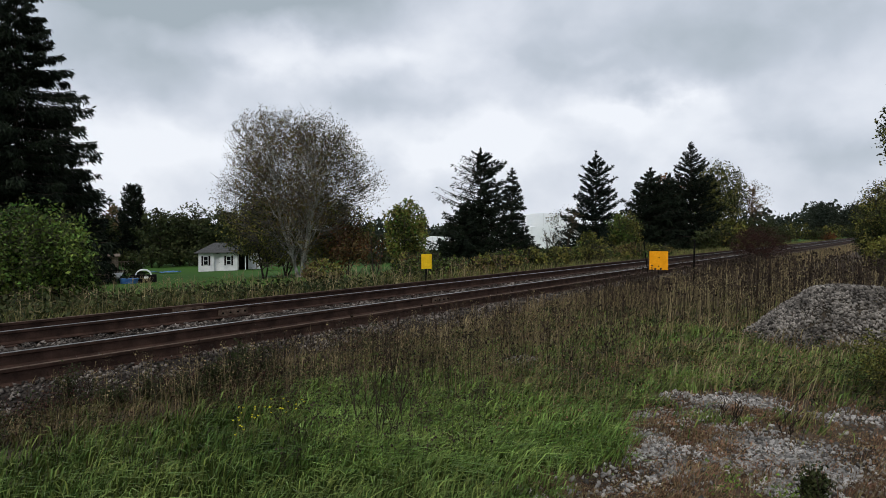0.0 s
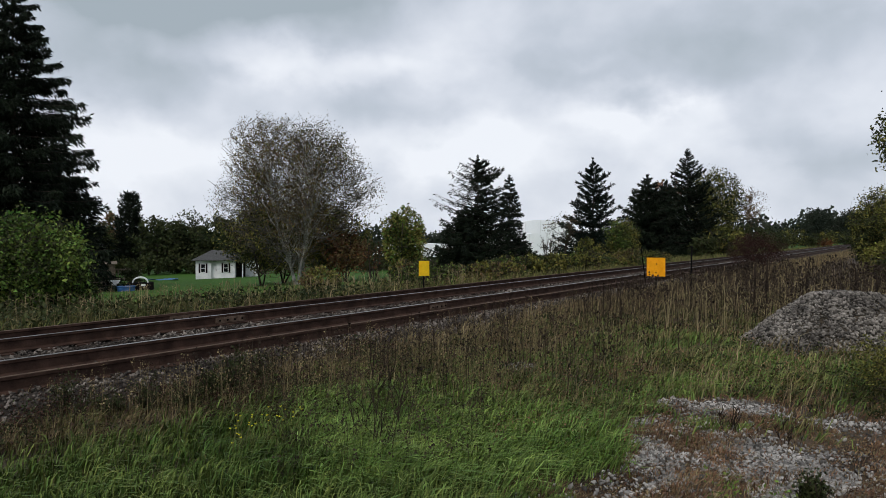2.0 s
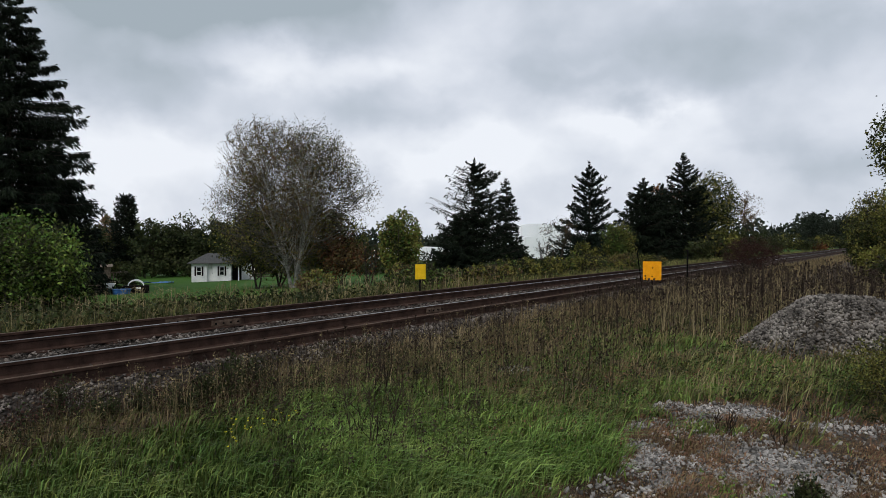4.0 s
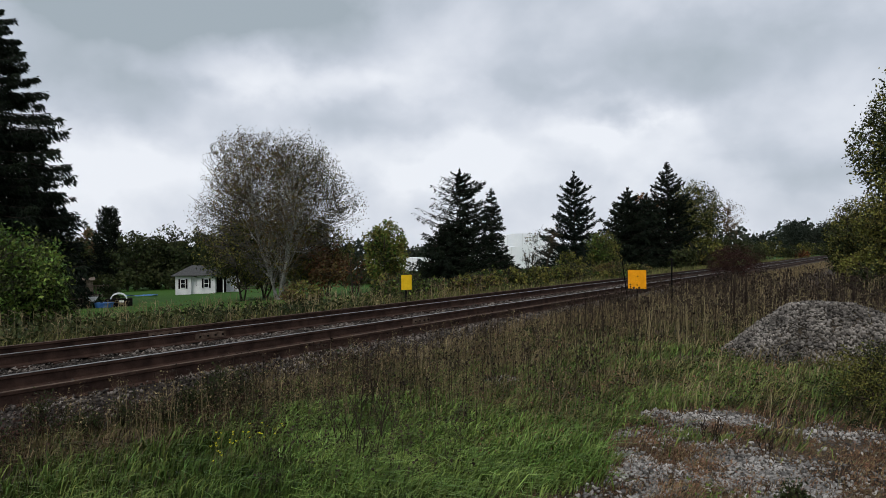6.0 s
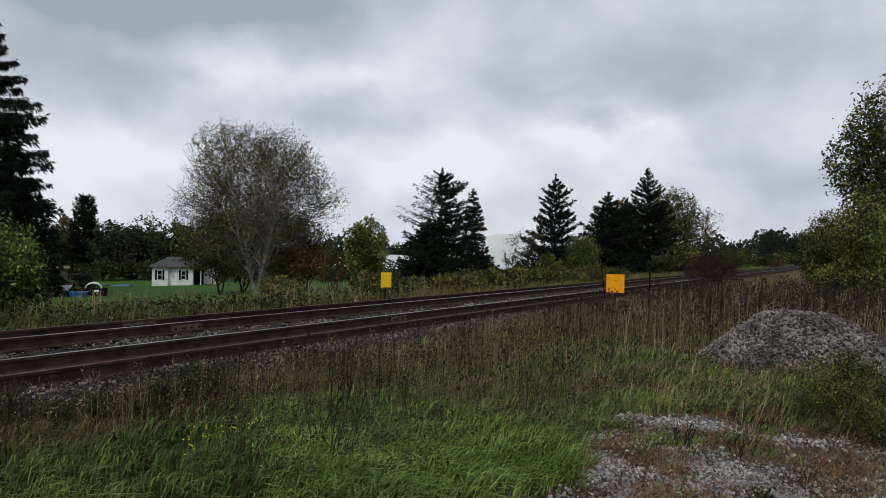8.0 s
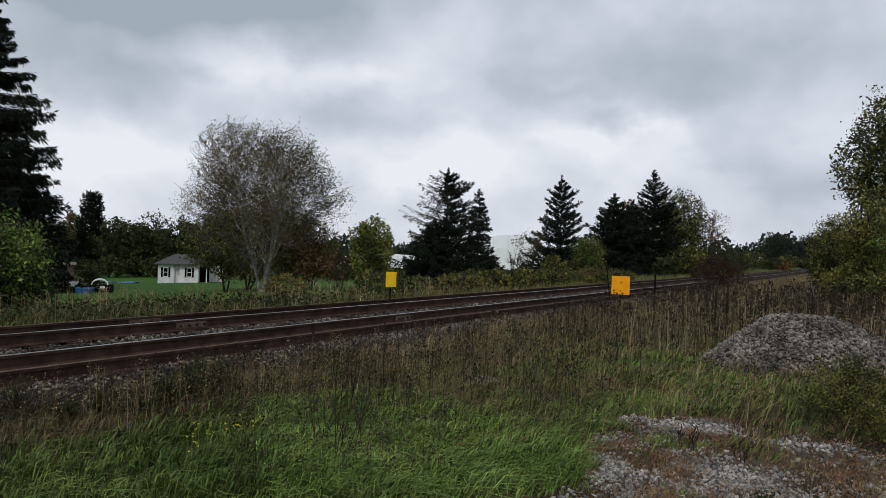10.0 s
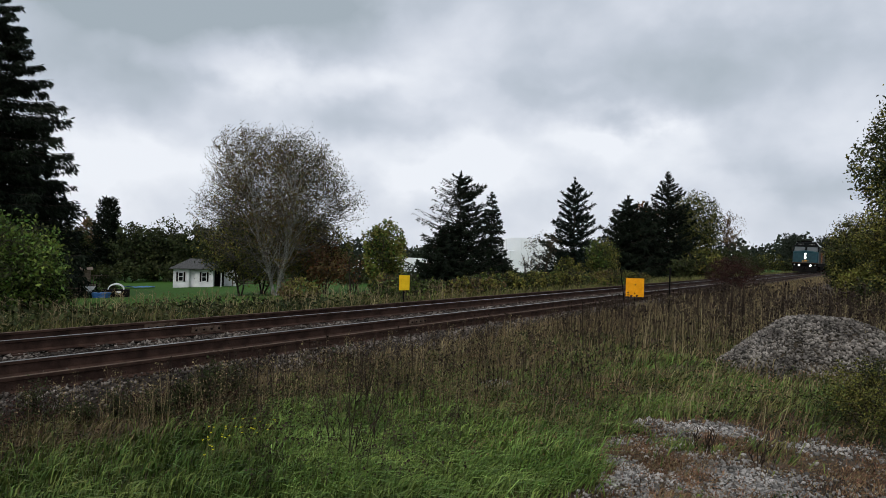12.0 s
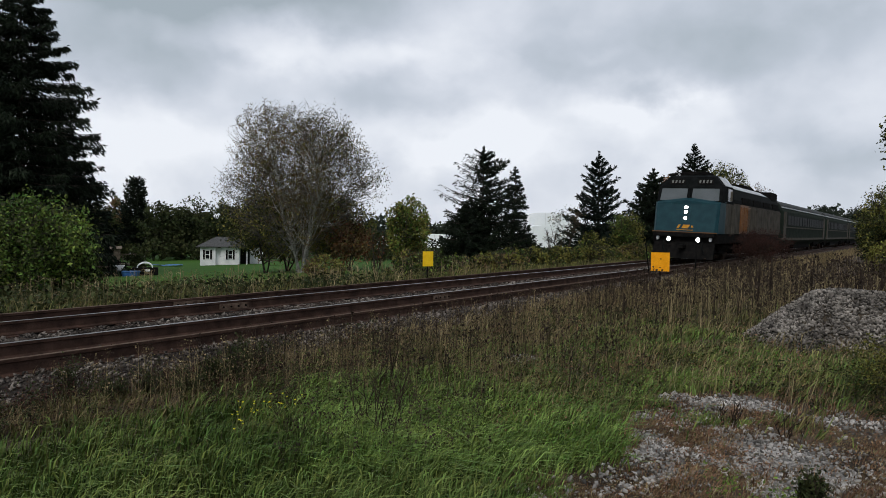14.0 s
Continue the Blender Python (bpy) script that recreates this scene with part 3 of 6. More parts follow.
def conifer(name, x, y, top, half, label, leaf="needle", whorls=34, per=9, bare=(), droop=0.25, low=0.06, sprays=11, spray=0.5, group="", power=0.85, gaps=0.0, bulk=1.0, hang=0.45, ragged=0.2):
    """A spruce: straight trunk, whorls of drooping boughs with hanging sprays of needles."""
    z = gz(x, y) - 0.05
    H = top - z
    tree = thing(name, x, y, z, label, "conifer", group)
    A, B, R0, R1, P, D, S = [], [], [], [], [], [], []
    zz = np.linspace(0, H, 12)
    tr = np.stack([0.05 * np.sin(zz), 0.05 * np.cos(zz * 1.3), zz], 1)
    A.append(tr[:-1]), B.append(tr[1:])
    r = np.linspace(H * 0.017, 0.02, 12)
    R0.append(r[:-1]), R1.append(r[1:])
    for w in range(whorls):
        f = low + (1 - low) * (w + rng.uniform(-0.3, 0.3)) / whorls
        level = min(max(f, low), 0.985)
        grow = rng.uniform(1 - ragged, 1 + 0.6 * ragged)
        for b in range(per):
            if rng.random() < gaps:
                continue
            th = 2 * math.pi * (b + rng.uniform(-0.35, 0.35)) / per + w * 2.4
            f = min(max(level + rng.uniform(-0.55, 0.55) * (1 - low) / whorls, low), 0.985)
            length = half * ((1 - f) ** power) * grow * rng.uniform(0.62, 1.08) + 0.12 * half * (1 - f) + 0.10
            out = np.array([math.cos(th), math.sin(th), 0])
            s = np.linspace(0, 1, 6)[:, None]
            lift = 0.35 * f
            naked = any(abs((math.degrees(th) - a0 + 180) % 360 - 180) < wd and f0 < f < f1 for a0, wd, f0, f1 in bare)
            if naked:
                pts = np.array([0, 0, H * f]) + out * s * length * 1.2 + np.array([0, 0, 1.0]) * (length * 0.55 * s ** 1.5 - 0.15 * length * s)
            else:
                pts = np.array([0, 0, H * f]) + out * s * length + np.array([0, 0, 1.0]) * length * (lift * s - droop * 1.3 * s ** 1.4 + 0.22 * s ** 3)
            A.append(pts[:-1]), B.append(pts[1:])
            q = np.linspace(0.018 + 0.010 * length, 0.008, 6)
            R0.append(q[:-1]), R1.append(q[1:])
            n = int(sprays * (0.4 + length / half * 1.1) * (0.18 if naked else 1))
            u = rng.uniform(0.05, 1.03, n) ** 0.75
            pp = np.stack([np.interp(u, s[:, 0], pts[:, i]) for i in range(3)], 1)
            side = np.array([-out[1], out[0], 0])
            pp += side * (rng.normal(size=n) * 0.15 * length * (1.15 - u) * bulk)[:, None] - np.array([0, 0, 1.0]) * (rng.uniform(0, 1, n) ** 2 * 0.14 * length * bulk)[:, None]
            P.append(pp)
            S.append(np.full(n, spray * min(1.0, 0.35 + 1.6 * length / half)))
            D.append(out[None] * 0.75 + side[None] * rng.normal(size=(n, 1)) * 0.6 + np.array([[0, 0, 1.0]]) * rng.normal(-hang, 0.3, (n, 1)))
    v, f = tubes(np.concatenate(A), np.concatenate(B), np.concatenate(R0), np.concatenate(R1), 4)
    np_mesh("trunk", v, f, M["bark"], tree, "straight trunk with boughs")
    p, d, sz = np.concatenate(P), np.concatenate(D), np.concatenate(S)
    # short upright leader at the very top
    n = 60
    rise = rng.uniform(0.0, 1.0, n)
    pt = np.stack([rng.normal(scale=0.05, size=n), rng.normal(scale=0.05, size=n), H * (0.95 + 0.06 * rise)], 1)
    lead = rng.normal(scale=0.5, size=(n, 3)) * (1.1 - rise)[:, None] + np.array([0, 0, 0.9])
    v, f = leaves(np.concatenate([p, pt]), np.concatenate([sz, np.full(n, spray * 0.8)]), 0.26, 0.0, np.concatenate([d, lead]))
    np_mesh("needles", v, f, M[leaf], tree)
    return tree


def build_trees():
    # big dark spruces, and the yard beyond the line
    conifer("spruce_tree", *at(-31.7, 56.4), 19.2, 6.9, "tall dark spruce with drooping ragged boughs", whorls=29, per=9, sprays=300, spray=0.40, droop=0.30, low=0.0, power=0.60, bulk=0.9, hang=0.8, ragged=0.26)
    conifer("spruce_tree", *at(-29.3, 60.0), 9.0, 5.0, "low dark spruce at the foot of a taller one", whorls=18, per=10, sprays=110, spray=0.42, power=0.55, hang=0.6, bulk=0.9)
    conifer("spruce_tree", *at(-34.5, 60.0), 15.5, 6.0, "dark spruce standing close beside a taller one", whorls=26, per=9, sprays=60, spray=0.6, power=0.7, hang=0.8)
    bare = ((180, 75, 0.45, 0.95),)
    conifer("spruce_tree", *at(3.1, 68.1), 9.6, 4.9, "spruce with bare upswept branches on one side", whorls=23, per=9, bare=bare, sprays=150, spray=0.34, gaps=0.02, droop=0.10, power=0.6, bulk=0.6, ragged=0.35, hang=0.2)
    conifer("spruce_tree", *at(2.1, 66.5), 4.6, 3.2, "short dense spruce below a thinner one", whorls=18, per=9, sprays=85, spray=0.34, power=0.6, bulk=0.8)
    conifer("spruce_tree", *at(5.75, 72.4), 8.1, 2.0, "slim spruce with a narrow spire", whorls=24, per=7, sprays=70, spray=0.32, power=0.6, bulk=0.7, ragged=0.35)
    conifer("spruce_tree", *at(6.6, 70.0), 1.4, 2.6, "low dark spruce at the yard's edge", whorls=11, per=10, sprays=46, spray=0.36, power=0.7)
    conifer("spruce_tree", *at(12.55, 69.7), 9.4, 4.0, "bluish dark spruce with upturned bough ends", leaf="needle_blue", whorls=19, per=9, sprays=130, spray=0.32, droop=0.0, power=0.85, bulk=0.5, hang=-0.1, ragged=0.35)
    conifer("spruce_tree", *at(19.8, 79.7), 11.2, 4.6, "dark pointed spruce in a group of trees", whorls=20, per=9, sprays=150, spray=0.34, droop=0.02, power=0.85, bulk=0.55, hang=-0.1, ragged=0.35)
    conifer("spruce_tree", *at(16.8, 75.2), 8.1, 3.8, "dark spruce in a group of trees", whorls=22, per=9, sprays=95, spray=0.38, droop=0.08, power=0.75, bulk=0.85, ragged=0.3)
    conifer("spruce_tree", *at(18.2, 77.0), 7.6, 3.2, "dark spruce in a group of trees", whorls=20, per=9, sprays=50, spray=0.45, power=0.6)
    broadleaf("birch_tree", *at(-11.8, 49.0), 11.0, 6.0, "multi-stemmed pale-barked tree with thin brown autumn leaves", stems=7, bark="palebark",
              leaf=("leaf_brown", "leaf_brown", "leaf_yellow", "leaf_brown", "leaf_far"), count=54000, size=0.115, low=0.12, base_r=0.15, spread=0.40, sparse=0.15, limbs=170, twig_r=0.018, twigs=1600, rise=(0.7, 2.0), clump=0.042, twig="greybark")
    broadleaf("birch_tree", *at(-12.9, 54.5), 4.6, 4.8, "leafy green lower growth round a pale-barked tree", leaf=("leaf_far", "leaf_yellow", "leaf_brown"), count=11000, size=0.19, low=0.10, stems=3, base_r=0.1)
    broadleaf("birch_tree", *at(-14.6, 50.5), 4.6, 3.6, "leafy olive side growth round a pale-barked tree", leaf=("leaf_far", "leaf_yellow"), count=11000, size=0.18, low=0.12, stems=3, base_r=0.08)
    broadleaf("birch_tree", *at(-8.7, 51.0), 4.2, 3.1, "leafy brown-green side growth round a pale-barked tree", leaf=("leaf_yellow", "leaf_far", "leaf_brown"), count=9000, size=0.18, low=0.14, stems=3, base_r=0.08)
    broadleaf("maple_bush", *at(-7.9, 48.5), 2.4, 1.9, "rust-brown leafy bush under a larger tree", "bush", stems=3, leaf=("leaf_brown", "leaf_rust", "leaf_brown"), count=3600, size=0.2, low=0.1, base_r=0.06)
    broadleaf("young_tree", *at(-3.1, 36.1), 3.5, 1.35, "young round tree with green and browning leaves", stems=3, leaf=("leaf_yellow", "leaf_green", "leaf_yellow", "leaf_far"), count=11000, size=0.14, low=0.16, base_r=0.05)
    broadleaf("thin_shrub", *at(-5.75, 36.2), 1.9, 0.8, "thin shrub with nearly bare dark stems", "shrub", stems=5, leaf=("leaf_rust",), count=160, size=0.12, low=0.1, base_r=0.04, sparse=0.8)
    broadleaf("low_shrub", *at(-10.4, 27.5), 0.75, 0.8, "low yellowish shrub on the weedy verge", "shrub", stems=5, leaf=("leaf_yellow", "leaf_brown"), count=1800, size=0.09, low=0.05, base_r=0.02)
    broadleaf("low_shrub", *at(-8.9, 28.5), 0.5, 0.5, "low reddish shrub on the weedy verge", "shrub", stems=5, leaf=("leaf_yellow",), count=700, size=0.09, low=0.05, base_r=0.02)
    broadleaf("green_bush", *at(-31.4, 19.6), 2.5, 1.9, "bright green leafy bush beside the railway", "bush", stems=6, leaf=("leaf_green", "leaf_far", "leaf_green"), count=26000, size=0.10, low=0.02, base_r=0.05)
    broadleaf("green_bush", *at(-29.0, 20.4), 1.35, 1.1, "lower green bush beside the railway", "bush", stems=5, leaf=("leaf_green", "leaf_far"), count=9000, size=0.08, low=0.02, base_r=0.03)
    broadleaf("green_bush", *at(-34.5, 18.5), 2.2, 1.9, "bright green leafy bush beside the railway", "bush", stems=5, leaf=("leaf_green", "leaf_far"), count=12000, size=0.085, low=0.02, base_r=0.05)
    # far tree row
    row = "row of trees beyond the yard"
    conifer("poplar_tree", *at(-24.25, 115), 8.5, 2.7, "dark columnar tree in a far row", whorls=26, per=8, sprays=60, spray=0.45, droop=-0.45, power=0.45, hang=-0.3, group=row)
    for az, d, top, half, lf in ((-25.6, 122, 6.6, 2.6, "leaf_brown"), (-26.9, 112, 4.6, 3.4, "leaf_far"), (-22.4, 108, 5.3, 4.2, "leaf_far"), (-21.0, 116, 5.0, 4.2, "leaf_far"),
                                 (-19.9, 111, 5.9, 3.6, "leaf_far"), (-18.2, 105, 5.6, 3.3, "leaf_far"), (-16.9, 112, 5.0, 4.0, "leaf_far"), (-15.6, 114, 4.2, 4.2, "leaf_far"),
                                 (-13.6, 118, 3.6, 4.6, "leaf_far"), (-11.4, 120, 3.0, 4.6, "leaf_far"), (-9.0, 122, 2.7, 4.6, "leaf_far"), (-6.8, 125, 2.2, 4.4, "leaf_brown"), (-28.4, 112, 5.0, 4.2, "leaf_far"), (-30.2, 115, 5.0, 4.5, "leaf_far")):
        broadleaf("far_tree", *at(az, d), top, half, "dull green deciduous tree in a far row", leaf=(lf, "leaf_far"), count=4200, size=0.45, low=0.02, base_r=0.2, limbs=12, twig_r=0.03, twigs=50, group=row)
    for az, d, top in ((-29, 104, -0.4), (-27, 106, -0.2), (-25, 110, -0.6), (-23, 102, -0.3), (-21, 105, -0.5), (-19.2, 102, 0.0), (-17, 101, -0.2), (-14.8, 104, -0.3), (-12.4, 106, -0.2), (-10, 108, -0.4), (-7.6, 110, -0.6), (-5.6, 86, -0.5), (-3.8, 90, -0.7), (-1.8, 84, -0.4), (0.2, 88, -0.6), (8.6, 84, -0.4), (10.4, 86, -0.2)):
        broadleaf("hedge_bush", *at(az, d), top, 2.9, "dark bushy undergrowth below the far trees", "bush", stems=4, leaf=("leaf_far",), count=1700, size=0.4, low=0.0, base_r=0.05, limbs=6, twigs=30, group=row)
    broadleaf("far_tree", *at(-5.0, 130), 1.3, 4.5, "low far hedge tree beyond the yard", leaf=("leaf_far",), count=1500, size=0.5, low=0.02, base_r=0.2, limbs=10, twig_r=0.03, group=row)
    # along the line, to the far end
    broadleaf("bare_tree", *at(10.1, 63.0), 4.1, 2.1, "dark crooked tree with few leaves", leaf=("leaf_brown", "leaf_far"), count=420, size=0.16, low=0.4, base_r=0.15, sparse=0.3, limbs=34, twig_r=0.02)
    broadleaf("bare_shrub", *at(8.9, 62.0), 2.4, 1.3, "leafless many-stemmed grey shrub", "shrub", stems=7, leaf=("leaf_brown",), count=60, size=0.15, low=0.2, base_r=0.05, sparse=0.9, limbs=20)
    broadleaf("light_bush", *at(14.8, 60.0), 3.7, 1.75, "pale green bush beside the railway", "bush", stems=5, leaf=("leaf_green", "leaf_far", "leaf_yellow"), count=6000, size=0.16, low=0.06, base_r=0.05)
    broadleaf("light_bush", *at(12.2, 62.0), 1.9, 1.6, "pale green bush beside the railway", "bush", stems=5, leaf=("leaf_yellow", "leaf_far"), count=2400, size=0.2, low=0.04, base_r=0.05)
    broadleaf("broad_tree", *at(21.7, 86.5), 10.2, 3.9, "round deciduous tree with yellow-green autumn leaves", leaf=("leaf_far", "leaf_yellow", "leaf_far"), count=22000, size=0.24, low=0.05, base_r=0.22)
    broadleaf("broad_tree", *at(18.2, 88.0), 9.0, 2.6, "rust-coloured tree crown behind spruces", leaf=("leaf_rust",), count=2400, size=0.32, low=0.5, base_r=0.2)
    broadleaf("broad_tree", *at(24.3, 90.0), 7.9, 2.6, "thin tree with sparse grey-brown leaves", leaf=("leaf_brown",), count=2600, size=0.15, low=0.35, base_r=0.14, sparse=0.5)
    for az, d, top, half, lf in ((21.0, 66, 2.0, 1.6, "leaf_far"), (22.6, 67, 3.1, 1.9, "leaf_yellow"), (23.6, 72, 2.2, 1.8, "leaf_yellow"), (24.4, 84, 3.4, 2.4, "leaf_far"), (25.2, 95, 3.0, 2.6, "leaf_far"),
                                 (27.2, 135, 3.9, 2.8, "leaf_yellow"), (26.2, 128, 3.0, 2.6, "leaf_far"), (28.3, 138, 2.5, 2.8, "leaf_far"), (29.6, 150, 3.2, 3.0, "leaf_yellow"), (30.6, 165, 3.2, 3.0, "leaf_far")):
        broadleaf("line_bush", *at(az, d), top, half, "bush in autumn leaf beside the railway", "bush", stems=4, leaf=(lf, "leaf_far"), count=2200, size=0.26, low=0.03, base_r=0.06, limbs=12)
    broadleaf("line_bush", *at(29.2, 139), 1.5, 2.0, "dark red low bush beside the railway", "bush", stems=4, leaf=("leaf_rust",), count=1200, size=0.26, low=0.03, base_r=0.06, limbs=12)
    # weedy shrubs on the verge beyond the rails
    for k in range(26):
        az = -3.0 + 0.83 * k + rng.uniform(-0.4, 0.4)
        c = rng.uniform(13.6, 18.5)
        d = c / math.sin(radians(TRACK_AZ - az))
        broadleaf("verge_shrub", *at(az, d), rng.uniform(0.25, 0.95) + (0.15 if az > 6 else 0), rng.uniform(0.9, 1.7), "unkempt olive shrub on the verge beyond the rails", "shrub", stems=6,
                  leaf=(("leaf_far", "leaf_yellow"), ("leaf_yellow", "leaf_brown", "leaf_far"), ("leaf_far", "leaf_green", "leaf_far"))[k % 3], count=2100, size=0.12, low=0.0, base_r=0.02, limbs=8, twigs=40, group="shrubs along the verge")
    # near side of the line: thicket and the tall tree over it
    for az, d, top, half, lf in ((32.3, 40, 3.2, 1.1, ("leaf_yellow", "leaf_far")), (33.2, 36, 3.8, 1.6, ("leaf_yellow", "leaf_far")), (35.3, 33, 4.8, 1.9, ("leaf_yellow", "leaf_far", "leaf_yellow")),
                                 (37.6, 31, 4.6, 1.8, ("leaf_yellow", "leaf_green")), (39.8, 30, 4.6, 1.8, ("leaf_yellow", "leaf_far")), (33.0, 44, 4.9, 1.9, ("leaf_yellow", "leaf_far")), (32.1, 46, 3.6, 1.1, ("leaf_far", "leaf_far")), (35.0, 27, 1.5, 1.4, ("leaf_yellow", "leaf_far")), (33.2, 33, 1.6, 1.1, ("leaf_yellow", "leaf_yellow"))):
        broadleaf("thicket_bush", *at(az, d), top, half, "dense thicket of yellow-green leaves beside the railway", "bush", stems=5, leaf=lf, count=11500, size=0.11, low=0.02, base_r=0.05)
    broadleaf("tall_tree", *at(37.3, 46), 12.6, 4.2, "tall dark green deciduous tree behind a thicket", leaf=("leaf_far", "leaf_far", "leaf_yellow"), count=50000, size=0.19, low=0.12, base_r=0.25, limbs=40, clump=0.055)
    broadleaf("red_bush", *at(24.6, 36.0), 2.05, 1.7, "dark red-brown dried bush by the track", "bush", stems=9, bark="stalk", leaf=("deadbush",), count=11000, size=0.055, low=0.10, base_r=0.012, limbs=60, twig_r=0.005)
    broadleaf("far_tree", *at(28.8, 250), 11.8, 5.6, "round dark tree standing far down the line", leaf=("haze_leaf",), count=13000, size=0.5, low=0.05, base_r=0.3, limbs=14, twig_r=0.04)
    broadleaf("far_tree", *at(30.9, 255), 11.5, 7.0, "round dark tree standing far down the line", leaf=("haze_leaf",), count=10000, size=0.5, low=0.05, base_r=0.3, limbs=14, twig_r=0.04)
    # wooded skyline
    parts = []
    for az in np.arange(-60, 75, 0.55):
        d = 330 + 60 * math.sin(az * 1.7) + rng.uniform(-25, 25)
        x, y = at(az, d)
        h = 9.5 + 1.5 * math.sin(az * 0.9) + rng.uniform(-1.5, 2.0) + (4 if 23 < az < 40 else 0)
        n = 220
        u = rng.normal(size=(n, 3))
        u /= np.linalg.norm(u, axis=1, keepdims=True)
        c = np.array([x, y, gz(x, y) + h * 0.45])
        parts.append(leaves(c + u * np.array([4.2, 4.2, h * 0.55]) * rng.uniform(0.6, 1.0, (n, 1)), np.full(n, 1.7), 0.7))
    v, f = merge(parts)
    tagged(np_mesh("far_woods", v, f, M["haze_leaf"]), "hazy wooded skyline beyond the fields", "woods", kind="stuff")


# ---------------------------------------------------------------- grasses and stones of the foreground
def scatter(n, r0, r1, a0, a1):
    """Points spread over a sector, denser nearby."""
    az = np.radians(rng.uniform(a0, a1, n))
    d = r0 * (r1 / r0) ** rng.random(n)
    return d * np.sin(az), d * np.cos(az), np.degrees(az), d


def bare_soil(x, y):
    """0..1: how stony and bare the ground is."""
    g = np.zeros_like(x)
    for az, d, wa, wd in ((23.4, 7.45, 0.62, 0.42), (29.2, 5.5, 0.82, 0.62), (17.2, 5.95, 0.26, 0.75), (23.5, 6.1, 0.45, 0.35), (6.3, 9.3, 0.22, 0.25), (30.5, 7.2, 0.45, 0.25)):
        cx, cy = at(az, d)
        e = radians(az)
        u, w = (x - cx) * math.cos(e) - (y - cy) * math.sin(e), (x - cx) * math.sin(e) + (y - cy) * math.cos(e)
        g = np.maximum(g, 1.35 - np.sqrt((u / wa) ** 2 + (w / wd) ** 2) + 0.45 * wave(x, y, 2.6) + 0.40 * wave(x, y, 7.0, 2.0))
    for az, d, wa, wd in ((24.5, 6.5, 0.95, 1.05), (9.0, 4.65, 0.60, 0.36), (16.0, 4.9, 0.5, 0.5), (36.0, 6.5, 1.2, 1.4)):  # worn ground round them
        cx, cy = at(az, d)
        e = radians(az)
        u, w = (x - cx) * math.cos(e) - (y - cy) * math.sin(e), (x - cx) * math.sin(e) + (y - cy) * math.cos(e)
        g = np.maximum(g, 0.36 * np.clip(1.8 - 1.3 * np.sqrt((u / wa) ** 2 + (w / wd) ** 2) + 0.6 * wave(x, y, 2.2, 5.0) + 0.4 * wave(x, y, 6.0), 0, 1))
    return np.clip(g, 0, 1)


def matted(x, y):
    """0..1: where low dead grass lies matted between the stony patches."""
    g = np.zeros_like(x)
    for az, d, wa, wd in ((36.0, 5.6, 0.70, 0.42), (14.2, 5.9, 0.22, 0.6), (19.8, 6.25, 0.42, 0.42), (24.8, 7.0, 0.55, 0.30), (31.2, 6.7, 0.75, 0.42), (11.0, 4.75, 0.65, 0.34), (18.0, 4.6, 0.60, 0.30), (8.8, 5.6, 0.22, 0.22), (14.2, 7.2, 0.35, 0.4), (26.0, 8.2, 0.5, 0.3), (22.0, 5.2, 0.3, 0.22)):
        cx, cy = at(az, d)
        e = radians(az)
        u, w = (x - cx) * math.cos(e) - (y - cy) * math.sin(e), (x - cx) * math.sin(e) + (y - cy) * math.cos(e)
        g = np.maximum(g, 1.4 - np.sqrt((u / wa) ** 2 + (w / wd) ** 2) + 0.4 * wave(x, y, 3.1, 1.0) + 0.35 * wave(x, y, 8.0, 4.0))
    return np.clip(g, 0, 1)


def tufts(x, y):
    """0..1: fresh green clumps near the gravel."""
    g = np.zeros_like(x)
    for az, d, wa, wd in ((12.3, 5.45, 0.26, 0.22), (19.3, 8.6, 0.34, 0.5), (6.5, 4.55, 0.30, 0.25), (21.5, 6.75, 0.30, 0.12), (26.5, 6.9, 0.16, 0.14), (29.5, 10.0, 0.6, 0.5), (17.0, 10.5, 0.7, 0.6)):
        cx, cy = at(az, d)
        e = radians(az)
        u, w = (x - cx) * math.cos(e) - (y - cy) * math.sin(e), (x - cx) * math.sin(e) + (y - cy) * math.cos(e)
        g = np.maximum(g, 1.5 - np.sqrt((u / wa) ** 2 + (w / wd) ** 2) + 0.3 * wave(x, y, 5.0, 1.0))
    return np.clip(g, 0, 1)


def sight(x, y):
    """Growth stays low where the verge is cut back along the ballast."""
    c = across(x, y)
    return np.where((c > 3.2) & (c < 8.5), np.clip(1.05 - 0.165 * (c - 3.2), 0.18, 1.5), 1.5)


def planted(x, y, keep):
    x, y = x[keep], y[keep]
    return np.stack([x, y, ground_z(x, y) - 0.01], 1)


